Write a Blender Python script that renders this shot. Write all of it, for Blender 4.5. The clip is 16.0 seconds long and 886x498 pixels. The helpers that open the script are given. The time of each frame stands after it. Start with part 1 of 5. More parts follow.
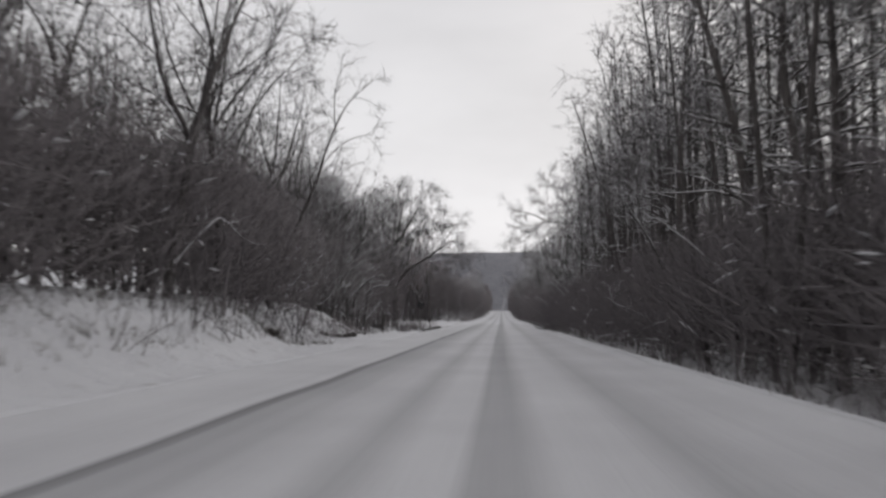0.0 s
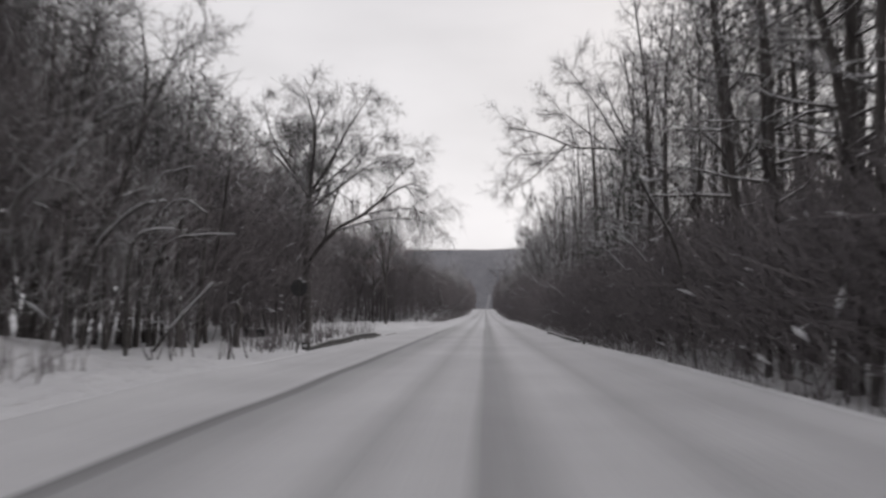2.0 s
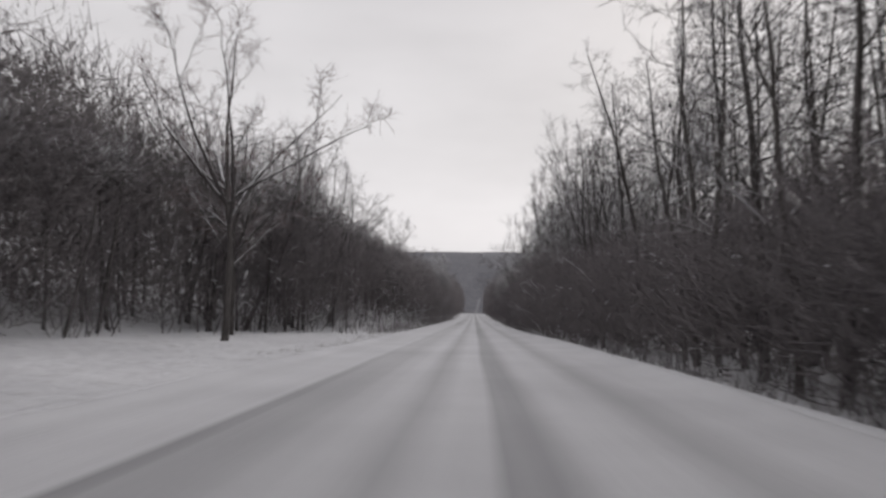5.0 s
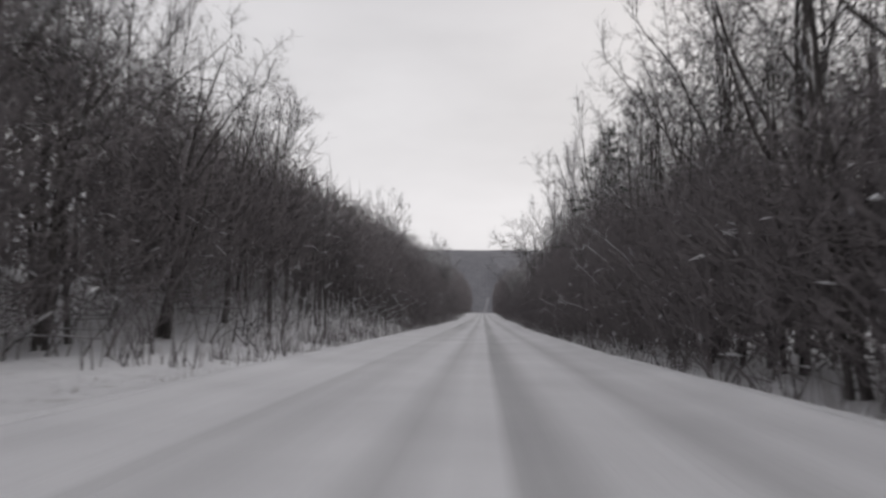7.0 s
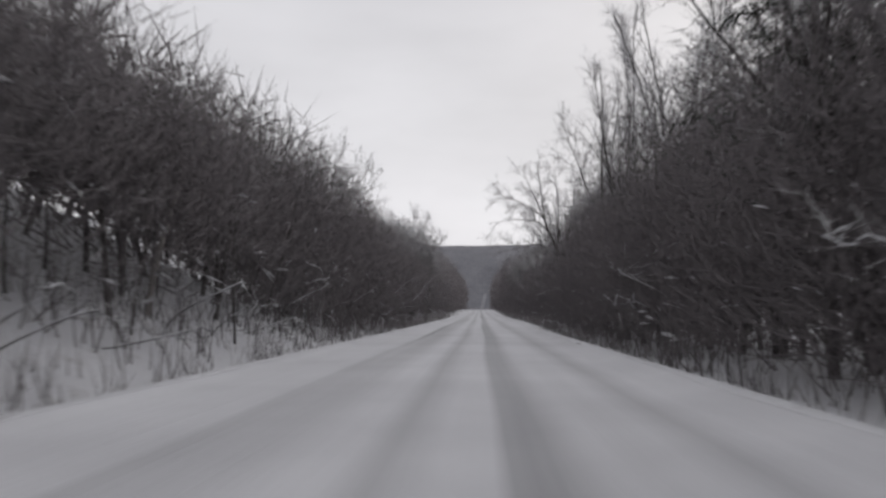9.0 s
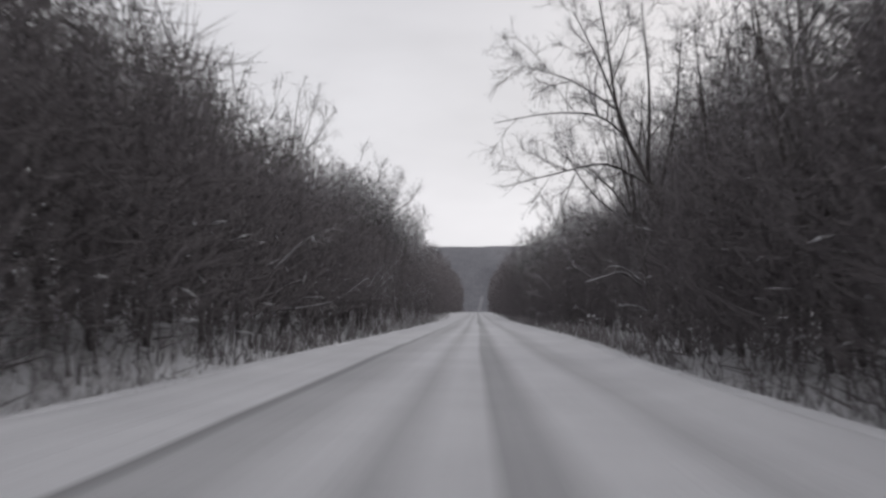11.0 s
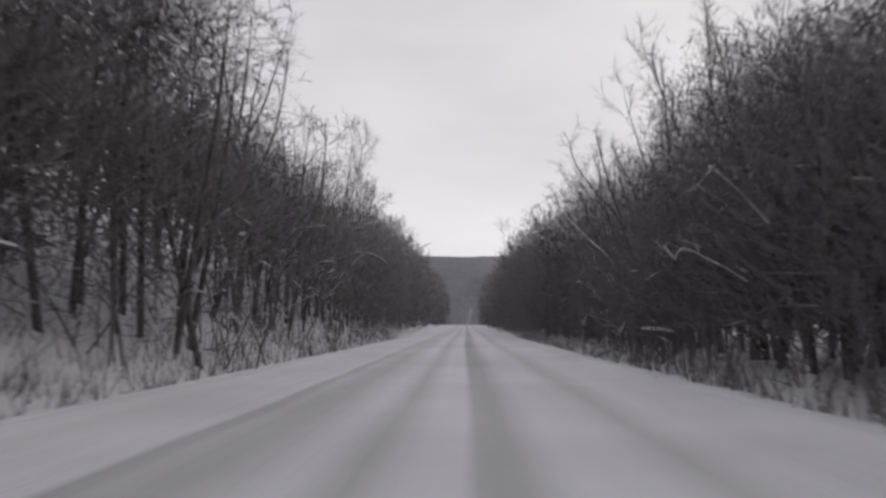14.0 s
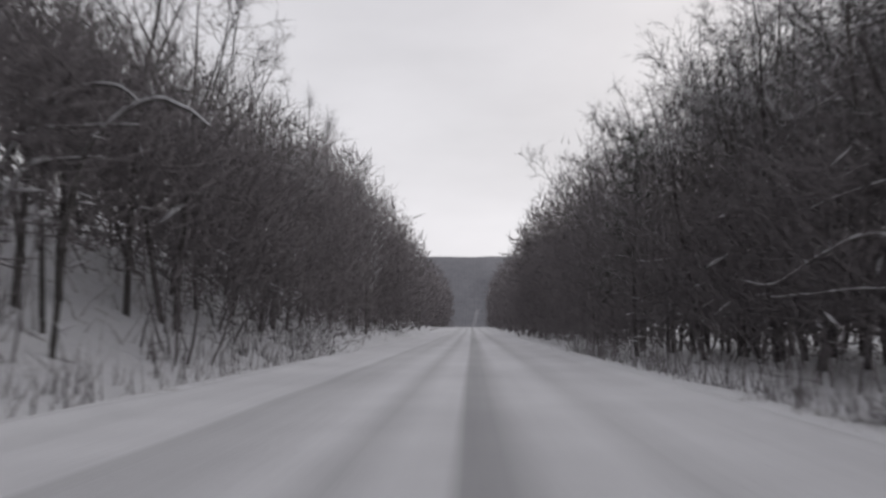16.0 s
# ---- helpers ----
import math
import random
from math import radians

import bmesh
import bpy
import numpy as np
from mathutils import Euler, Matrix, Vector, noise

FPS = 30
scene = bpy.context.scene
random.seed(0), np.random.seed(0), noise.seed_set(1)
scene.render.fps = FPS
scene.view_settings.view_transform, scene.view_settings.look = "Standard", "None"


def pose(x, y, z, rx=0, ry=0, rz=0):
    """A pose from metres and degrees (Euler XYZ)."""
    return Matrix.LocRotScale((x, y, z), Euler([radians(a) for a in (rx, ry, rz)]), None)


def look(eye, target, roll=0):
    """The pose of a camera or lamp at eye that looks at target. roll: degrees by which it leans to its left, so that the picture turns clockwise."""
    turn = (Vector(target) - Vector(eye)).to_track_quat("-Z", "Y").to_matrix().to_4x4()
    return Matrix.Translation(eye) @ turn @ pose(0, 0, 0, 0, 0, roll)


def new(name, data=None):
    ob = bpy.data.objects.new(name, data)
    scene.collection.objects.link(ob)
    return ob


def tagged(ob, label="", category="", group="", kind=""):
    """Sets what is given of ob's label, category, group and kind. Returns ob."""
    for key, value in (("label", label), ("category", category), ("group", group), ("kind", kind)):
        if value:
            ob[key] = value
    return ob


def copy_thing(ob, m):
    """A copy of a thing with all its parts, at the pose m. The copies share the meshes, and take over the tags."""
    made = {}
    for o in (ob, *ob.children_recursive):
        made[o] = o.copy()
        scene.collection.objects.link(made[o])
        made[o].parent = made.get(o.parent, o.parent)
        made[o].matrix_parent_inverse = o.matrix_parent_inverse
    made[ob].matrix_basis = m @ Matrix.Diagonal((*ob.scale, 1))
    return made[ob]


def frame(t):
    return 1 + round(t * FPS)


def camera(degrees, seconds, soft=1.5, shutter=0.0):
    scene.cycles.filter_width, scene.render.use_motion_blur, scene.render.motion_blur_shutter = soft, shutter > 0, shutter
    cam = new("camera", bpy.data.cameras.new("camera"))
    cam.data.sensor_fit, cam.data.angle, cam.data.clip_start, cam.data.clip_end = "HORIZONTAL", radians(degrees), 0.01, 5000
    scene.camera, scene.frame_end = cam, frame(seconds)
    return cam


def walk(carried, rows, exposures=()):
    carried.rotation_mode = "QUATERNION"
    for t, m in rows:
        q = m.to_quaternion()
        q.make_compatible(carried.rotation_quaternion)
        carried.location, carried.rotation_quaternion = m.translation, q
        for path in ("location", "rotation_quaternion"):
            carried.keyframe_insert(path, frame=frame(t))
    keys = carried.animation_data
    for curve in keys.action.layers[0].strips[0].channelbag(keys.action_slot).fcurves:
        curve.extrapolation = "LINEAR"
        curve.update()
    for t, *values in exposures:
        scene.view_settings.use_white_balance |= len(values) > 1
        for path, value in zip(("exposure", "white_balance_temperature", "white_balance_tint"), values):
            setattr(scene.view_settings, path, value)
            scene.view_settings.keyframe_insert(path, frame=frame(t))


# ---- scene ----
# ---------------------------------------------------------------- camera
cam = camera(68.0, 16.0, soft=2.7, shutter=0.33)
# seconds, metres along the road, height, pitch, roll, yaw
ROWS = [
    (0, 0.0, 1.4, 5.93, 0, 5.06),
    (0.5, 9.5, 1.402, 6.6, -0.1, 4.67),
    (1, 19.0, 1.408, 6.53, -0.2, 4.82),
    (1.5, 28.5, 1.418, 6.66, -0.1, 4.43),
    (2, 38.0, 1.432, 5.82, 0.1, 3.67),
    (2.5, 47.5, 1.45, 5.13, 0.4, 3.05),
    (3, 57.0, 1.471, 5.79, 0.2, 2.61),
    (3.5, 66.5, 1.497, 4.87, -0.1, 2.66),
    (4, 76.0, 1.527, 6.1, -0.5, 2.41),
    (6.5, 123.5, 1.736, 6.24, -0.6, 3.4),
    (7, 133.0, 1.789, 6.2, -0.4, 3.45),
    (7.5, 142.5, 1.847, 6.45, -0.4, 3.05),
    (8, 152.0, 1.908, 6.32, -0.5, 2.51),
    (8.5, 161.5, 1.974, 5.79, 0, 2.91),
    (9, 171.0, 2.043, 5.99, 0.3, 3.2),
    (11.5, 218.5, 2.45, 6.22, 0.1, 2.76),
    (12, 228.0, 2.544, 6.27, -0.3, 2.56),
    (12.5, 237.5, 2.641, 6.84, -0.3, 2.36),
    (13, 247.0, 2.742, 5.89, -0.3, 2.36),
    (13.5, 256.5, 2.847, 7.12, -0.3, 2.27),
    (14, 266.0, 2.957, 7.32, -0.2, 1.95),
    (14.5, 275.5, 3.07, 7.37, -0.2, 2.17),
    (15, 285.0, 3.187, 6.81, 0.1, 2.56),
    (15.5, 294.5, 3.308, 6.92, 0, 2.76),
    (16, 304.0, 3.433, 7.52, -0.1, 2.46),
]
DRIFT = ([0, 2, 4, 6.5, 9, 12, 16], [0.6, 0.3, 0.0, -0.05, 0.0, 0.08, 0.3])
walk(cam, [(t, pose(float(np.interp(t, *DRIFT)), y, z, 90 + pitch, roll, yaw)) for t, y, z, pitch, roll, yaw in ROWS],
     exposures=((0, 0.08, 6620, 8.5), (2, 0.14, 6680, 10), (3.5, 0.08, 6695, 10.5), (4, 0.01, 6700, 10.5), (6.5, 0.0, 6680, 9.5), (8, 0.0, 6560, 9.5), (11.5, 0.04, 6510, 10), (12.5, 0.0, 6510, 11), (13.5, -0.02, 6540, 12), (15, -0.05, 6530, 11), (16, 0.02, 6520, 10.5)))

# ---------------------------------------------------------------- light
world = bpy.data.worlds.new("overcast_sky")
scene.world = world
world.use_nodes = True
wn, wl = world.node_tree.nodes, world.node_tree.links
wn.clear()
w_out = wn.new("ShaderNodeOutputWorld")
w_bg = wn.new("ShaderNodeBackground")
w_sky = wn.new("ShaderNodeTexSky")
w_sky.sky_type, w_sky.sun_disc = "NISHITA", False
w_sky.sun_elevation, w_sky.sun_rotation = radians(28), radians(20)
w_sky.dust_density = 4.0
w_sc = wn.new("ShaderNodeVectorMath")
w_sc.operation = "SCALE"
w_sc.inputs["Scale"].default_value = 0.1
w_tc = wn.new("ShaderNodeTexCoord")
w_sep = wn.new("ShaderNodeSeparateXYZ")
w_ramp = wn.new("ShaderNodeValToRGB")
el = w_ramp.color_ramp.elements
el[0].position, el[0].color = 0.0, (0.865, 0.855, 0.895, 1)
el[1].position, el[1].color = 1.0, (0.79, 0.785, 0.83, 1)
for p, c in ((0.14, (0.875, 0.865, 0.90, 1)), (0.30, (0.78, 0.775, 0.81, 1)), (0.5, (0.75, 0.745, 0.785, 1))):
    e = el.new(p)
    e.color = c
w_map = wn.new("ShaderNodeMapping")
w_map.inputs["Scale"].default_value = (1.0, 1.0, 3.0)
w_noise = wn.new("ShaderNodeTexNoise")
w_noise.inputs["Scale"].default_value = 3.0
w_noise.inputs["Detail"].default_value = 4.0
w_rng = wn.new("ShaderNodeMapRange")
w_rng.inputs["From Min"].default_value, w_rng.inputs["From Max"].default_value = 0.3, 0.7
w_rng.inputs["To Min"].default_value, w_rng.inputs["To Max"].default_value = 0.93, 1.06
w_mul = wn.new("ShaderNodeVectorMath")
w_mul.operation = "MULTIPLY"
w_mix = wn.new("ShaderNodeMix")
w_mix.data_type = "RGBA"
w_mix.inputs["Factor"].default_value = 0.985
wl.new(w_tc.outputs["Generated"], w_sep.inputs[0])
wl.new(w_sep.outputs["Z"], w_ramp.inputs["Fac"])
wl.new(w_tc.outputs["Generated"], w_map.inputs["Vector"])
wl.new(w_map.outputs["Vector"], w_noise.inputs["Vector"])
wl.new(w_noise.outputs["Fac"], w_rng.inputs["Value"])
wl.new(w_ramp.outputs["Color"], w_mul.inputs[0])
wl.new(w_rng.outputs["Result"], w_mul.inputs[1])
wl.new(w_sky.outputs["Color"], w_sc.inputs[0])
wl.new(w_sc.outputs["Vector"], w_mix.inputs["A"])
wl.new(w_mul.outputs["Vector"], w_mix.inputs["B"])
wl.new(w_mix.outputs["Result"], w_bg.inputs["Color"])
w_bg.inputs["Strength"].default_value = 0.93
wl.new(w_bg.outputs[0], w_out.inputs[0])

sun = new("sun", bpy.data.lights.new("sun", "SUN"))
sun.data.energy, sun.data.angle, sun.data.color = 0.5, radians(40), (1.0, 0.99, 0.98)
sun.matrix_world = look((60, 90, 80), (0, 0, 0))


# ---------------------------------------------------------------- materials
def shader(name, rough=0.9):
    m = bpy.data.materials.new(name)
    m.use_nodes = True
    n, l = m.node_tree.nodes, m.node_tree.links
    b = n["Principled BSDF"]
    b.inputs["Roughness"].default_value = rough
    return m, n, l, b


def noise_node(n, l, scale, detail=4.0, vec=None, stretch=(1, 1, 1)):
    t = n.new("ShaderNodeTexNoise")
    t.inputs["Scale"].default_value, t.inputs["Detail"].default_value = scale, detail
    if vec is not None:
        mp = n.new("ShaderNodeMapping")
        mp.inputs["Scale"].default_value = stretch
        l.new(vec, mp.inputs["Vector"])
        l.new(mp.outputs["Vector"], t.inputs["Vector"])
    return t.outputs["Fac"]


def ramp(n, l, fac, *stops):
    r = n.new("ShaderNodeValToRGB")
    e = r.color_ramp.elements
    e[0].position, e[0].color = stops[0][0], (*stops[0][1], 1)
    e[1].position, e[1].color = stops[-1][0], (*stops[-1][1], 1)
    for p, c in stops[1:-1]:
        x = e.new(p)
        x.color = (*c, 1)
    l.new(fac, r.inputs["Fac"])
    return r.outputs["Color"]


def mixed(n, l, fac, a, b):
    x = n.new("ShaderNodeMix")
    x.data_type = "RGBA"
    for sock, v in (("Factor", fac), ("A", a), ("B", b)):
        if isinstance(v, (int, float)):
            x.inputs[sock].default_value = v
        elif isinstance(v, tuple):
            x.inputs[sock].default_value = (*v, 1)
        else:
            l.new(v, x.inputs[sock])
    return x.outputs["Result"]


def maths(n, l, op, a, b=0.0, c=0.0, clamp=False):
    x = n.new("ShaderNodeMath")
    x.operation, x.use_clamp = op, clamp
    for i, v in enumerate((a, b, c)):
        if isinstance(v, (int, float)):
            x.inputs[i].default_value = v
        else:
            l.new(v, x.inputs[i])
    return x.outputs[0]


def bump(n, l, b, height, dist, strength=1.0):
    x = n.new("ShaderNodeBump")
    x.inputs["Distance"].default_value, x.inputs["Strength"].default_value = dist, strength
    l.new(height, x.inputs["Height"])
    l.new(x.outputs["Normal"], b.inputs["Normal"])


def world_pos(n):
    return n.new("ShaderNodeNewGeometry").outputs["Position"]


def snow_ground():
    m, n, l, b = shader("snow_ground", 0.85)
    p = world_pos(n)
    big, mid, fine = noise_node(n, l, 0.12, 5, p), noise_node(n, l, 1.3, 6, p), noise_node(n, l, 14.0, 4, p)
    col = ramp(n, l, big, (0.3, (0.56, 0.56, 0.58)), (0.7, (0.68, 0.68, 0.70)))
    litter = ramp(n, l, mid, (0.60, (0, 0, 0)), (0.74, (1, 1, 1)))
    col = mixed(n, l, maths(n, l, "MULTIPLY", litter, 0.35), col, (0.16, 0.14, 0.12))
    l.new(col, b.inputs["Base Color"])
    bump(n, l, b, maths(n, l, "ADD", mid, maths(n, l, "MULTIPLY", fine, 0.25)), 0.25)
    return m


def snow_road():
    # packed snow: wheel tracks rubbed darker along the driving direction
    m, n, l, b = shader("packed_snow", 0.75)
    p = world_pos(n)
    streak = noise_node(n, l, 1.0, 4, p, (1.7, 0.03, 1.0))
    broad = noise_node(n, l, 1.0, 4, p, (0.55, 0.03, 1.0))
    patch = noise_node(n, l, 0.25, 5, p)
    grain = noise_node(n, l, 9.0, 5, p)
    sep = n.new("ShaderNodeSeparateXYZ")
    l.new(p, sep.inputs[0])
    wob = maths(n, l, "MULTIPLY_ADD", noise_node(n, l, 0.02, 2, p), 0.5, -0.25)
    x = maths(n, l, "ADD", sep.outputs["X"], wob)

    def track(centre, left, right):
        # sharp or soft flanks: half widths to either hand
        d = maths(n, l, "SUBTRACT", x, centre)
        far = maths(n, l, "MAXIMUM", maths(n, l, "DIVIDE", d, right), maths(n, l, "DIVIDE", d, -left))
        return maths(n, l, "SMOOTH_MAX", maths(n, l, "SUBTRACT", 1.0, far), 0.0, 0.15)

    def along(y0, y1):
        r = n.new("ShaderNodeMapRange")
        r.interpolation_type = "SMOOTHSTEP"
        r.inputs["From Min"].default_value, r.inputs["From Max"].default_value = y0, y1
        l.new(sep.outputs["Y"], r.inputs["Value"])
        return r.outputs["Result"]

    worn = maths(n, l, "SUBTRACT", along(105, 128), along(198, 216))
    worn = maths(n, l, "ADD", worn, maths(n, l, "MULTIPLY", along(244, 264), 0.45))
    worn = maths(n, l, "ADD", worn, maths(n, l, "MULTIPLY", along(285, 305), 0.35))
    fade = maths(n, l, "MULTIPLY_ADD", worn, -0.68, 1.0)
    fade = maths(n, l, "ADD", fade, maths(n, l, "MULTIPLY_ADD", along(84, 108), -0.4, 0.4))
    dark = None
    for centre, left, right, amount in TRACKS:
        v = maths(n, l, "MULTIPLY", track(centre, left, right), amount)
        if centre < -3:
            v = maths(n, l, "MULTIPLY", v, fade)
        dark = v if dark is None else maths(n, l, "ADD", dark, v)
    dark = maths(n, l, "MULTIPLY", dark, maths(n, l, "MULTIPLY_ADD", streak, 0.8, 0.55))
    dark = maths(n, l, "ADD", dark, maths(n, l, "MULTIPLY_ADD", broad, 0.5, -0.22), clamp=True)
    col = ramp(n, l, patch, (0.3, (0.52, 0.52, 0.54)), (0.7, (0.62, 0.62, 0.64)))
    # base colour mixed darker on the first stretch, easing off between y 85 and 125
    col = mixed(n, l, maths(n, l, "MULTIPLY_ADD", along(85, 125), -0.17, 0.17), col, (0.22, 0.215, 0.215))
    col = mixed(n, l, dark, col, (0.12, 0.12, 0.125))
    l.new(col, b.inputs["Base Color"])
    bump(n, l, b, maths(n, l, "ADD", streak, maths(n, l, "MULTIPLY", grain, 0.15)), 0.05)
    return m


def bark(name, dark, light, snow, scale=9.0):
    # bark with snow lying on what faces up
    m, n, l, b = shader(name, 0.9)
    tc = n.new("ShaderNodeTexCoord")
    grain = noise_node(n, l, scale, 5, tc.outputs["Object"], (1, 1, 0.2))
    lay = noise_node(n, l, 1.6, 4, tc.outputs["Object"])
    info = n.new("ShaderNodeObjectInfo")
    col = ramp(n, l, grain, (0.3, dark), (0.7, light))
    tint = mixed(n, l, info.outputs["Random"], (0.8, 0.78, 0.78), (1.15, 1.12, 1.1))
    mul = n.new("ShaderNodeMix")
    mul.data_type, mul.blend_type = "RGBA", "MULTIPLY"
    mul.inputs["Factor"].default_value = 1.0
    l.new(col, mul.inputs["A"])
    l.new(tint, mul.inputs["B"])
    geo = n.new("ShaderNodeNewGeometry")
    sep = n.new("ShaderNodeSeparateXYZ")
    l.new(geo.outputs["Normal"], sep.inputs[0])
    up = maths(n, l, "MULTIPLY_ADD", lay, 1.3, maths(n, l, "SUBTRACT", sep.outputs["Z"], 1.55 - snow))
    up = maths(n, l, "MULTIPLY", up, 5.0, clamp=True)
    l.new(mixed(n, l, up, mul.outputs["Result"], (0.72, 0.72, 0.74)), b.inputs["Base Color"])
    bump(n, l, b, grain, 0.02)
    return m


def woods_far(name, dark, light):
    m, n, l, b = shader(name, 0.95)
    p = world_pos(n)
    big, fine = noise_node(n, l, 0.012, 4, p, (1, 0.5, 1)), noise_node(n, l, 0.16, 5, p)
    s = maths(n, l, "ADD", maths(n, l, "MULTIPLY", big, 0.6), maths(n, l, "MULTIPLY", fine, 0.4))
    l.new(ramp(n, l, s, (0.35, dark), (0.65, light)), b.inputs["Base Color"])
    return m


def steel():
    m, n, l, b = shader("weathered_zinc", 0.6)
    p = world_pos(n)
    l.new(ramp(n, l, noise_node(n, l, 4.0, 5, p), (0.3, (0.036, 0.035, 0.034)), (0.7, (0.095, 0.090, 0.085))), b.inputs["Base Color"])
    b.inputs["Metallic"].default_value = 0.3
    return m


# centre, half widths to the left and right of it across the road, strength
TRACKS = ((0.27, 0.17, 0.80, 0.46), (0.68, 0.45, 0.55, 0.26), (-0.92, 0.46, 0.54, 0.33), (-3.40, 0.13, 0.28, 0.60), (-3.2, 0.24, 1.1, 0.32), (-2.3, 1.0, 0.7, 0.22), (2.45, 0.55, 0.75, 0.30))
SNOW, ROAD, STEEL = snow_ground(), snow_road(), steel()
# bluish haze of distance is put into the colours of these snowy woods and track
HILL = woods_far("snowy_woods_hazed", (0.085, 0.085, 0.098), (0.17, 0.17, 0.185))
FAR_TRACK = woods_far("hazed_snow_far", (0.14, 0.14, 0.155), (0.25, 0.25, 0.265))
BARK = bark("grey_bark", (0.045, 0.041, 0.040), (0.115, 0.107, 0.103), 0.25)
LIMB = bark("limb_bark", (0.045, 0.041, 0.041), (0.105, 0.097, 0.096), 0.55)
TWIG = bark("twig_bark", (0.070, 0.065, 0.068), (0.145, 0.136, 0.140), 0.34)
FROST_TWIG = bark("frosted_twigs", (0.16, 0.155, 0.16), (0.36, 0.35, 0.365), 0.5)
BRUSH = bark("brush_bark", (0.130, 0.120, 0.125), (0.210, 0.196, 0.203), -0.40)
RED_TWIG = bark("reddish_twigs", (0.105, 0.068, 0.070), (0.20, 0.14, 0.145), 0.20)
NEEDLE = bark("pine_needles", (0.012, 0.017, 0.012), (0.035, 0.045, 0.030), 0.25)
GRASS = bark("dead_grass", (0.06, 0.05, 0.04), (0.16, 0.14, 0.11), 0.3)

# ---------------------------------------------------------------- ground
CURVE, CREST = 2.2e-5, 570.0
_y = np.arange(-200.0, 3200.0, 2.0)
_slope = np.interp(_y, [-200, 0, 545, 590, 700, 1000, 1150, 1400, 1560, 1640, 1900, 3200],
                   [0, 0, 2 * CURVE * 545, -0.03, -0.06, 0.0, 0.20, 0.42, 0.24, 0.0, -0.1, 0.0])
_z = np.concatenate([[0], np.cumsum((_slope[1:] + _slope[:-1]) * 1.0)])
_rise = _y > 1000
_z[_rise] = _z[_y <= 1000][-1] + (_z[_rise] - _z[_y <= 1000][-1]) * (160.0 - _z[_y <= 1000][-1]) / (_z.max() - _z[_y <= 1000][-1])


def level(y):
    """Height of the road's middle at y."""
    return np.interp(y, _y, _z)


def smooth(v, a, b):
    u = np.clip((v - a) / (b - a), 0, 1)
    return u * u * (3 - 2 * u)


def wave(x, y, s, seed=0.0):
    return (np.sin(x * s * 1.3 + 1.7 * np.sin(y * s * 0.9 + seed)) + np.sin(y * s * 1.1 + seed * 2 + 1.3 * np.sin(x * s * 0.7))) * 0.5


ROAD_L, ROAD_R = -6.3, 5.3


def right_edge(y):
    """Where the packed snow ends on the right."""
    return np.interp(y, [-60, 60, 68, 92, 115, 142, 150, 160, 195, 228, 240, 262, 300, 640], [5.4, 5.4, 4.85, 4.85, 5.25, 5.3, 4.9, 4.5, 4.5, 4.65, 5.2, 5.6, 5.4, 5.3])



def land(x, y):
    """Height of the ground beside the road."""
    x, y = np.asarray(x, float), np.asarray(y, float)
    z = level(y) + 0 * x
    lft, rgt = np.clip(ROAD_L - x, 0, None), np.clip(x - right_edge(y), 0, None)
    near = 1 - smooth(y, 48, 64)
    back = 3.2 * smooth(y, 24, 38)
    far = smooth(y, 152, 182) * (1 - smooth(y, 420, 560))
    z = z + near * (2.1 * smooth(lft - back, 0.7, 5.4) + 0.06 * np.clip(lft - 5, 0, 40))
    z = z + far * (-0.35 * smooth(lft, 0.3, 1.5) + (0.22 + 0.28 * smooth(y, 164, 178) * (1 - smooth(y, 204, 218)) + 0.30 * smooth(y, 262, 285)) * np.clip(lft - 1.8, 0, 18) + 0.4 * np.clip(lft - 19.8, 0, 24))
    mid = (1 - near) * (1 - far)
    z = z + mid * (-0.15 * smooth(lft, 0.2, 1.0) + 0.03 * np.clip(lft - 8, 0, 30) + 0.32 * smooth(y, 116, 142) * (1 - smooth(y, 420, 560)) * np.clip(lft - 15.5, 0, 24))
    z = z - (0.75 - 0.5 * smooth(y, 225, 250)) * smooth(rgt, 0.2, 2.0) + 0.05 * np.clip(rgt - 4, 0, 25)
    off = smooth(np.maximum(lft, rgt), 0.3, 3.0)
    z = z + off * (0.16 * wave(x, y, 0.9) + 0.08 * wave(x, y, 2.3, 2.0))
    z = z + smooth(y, 1150, 1500) * 1.2 * wave(x, 0 * y, 0.006, 1.0)
    inside = smooth(np.minimum(x - ROAD_L, right_edge(y) - x), -0.1, 0.35)
    return z - 0.22 * inside


def sheet(name, xs, ys, zfun, mats, pick=None):
    X, Y = np.meshgrid(np.asarray(xs, float), np.asarray(ys, float))
    Z = zfun(X, Y)
    v = np.stack([X, Y, Z], -1).reshape(-1, 3)
    nx, ny = len(xs), len(ys)
    i = (np.arange(ny - 1)[:, None] * nx + np.arange(nx - 1)[None, :]).reshape(-1)
    q = np.stack([i, i + 1, i + nx + 1, i + nx], -1)
    me = bpy.data.meshes.new(name)
    me.from_pydata(v.tolist(), [], q.tolist())
    for m in mats:
        me.materials.append(m)
    me.polygons.foreach_set("use_smooth", np.ones(len(q), bool))
    if pick is not None:
        cy = v[q].mean(1)
        me.polygons.foreach_set("material_index", pick(cy).astype(np.int32))
    return new(name, me)


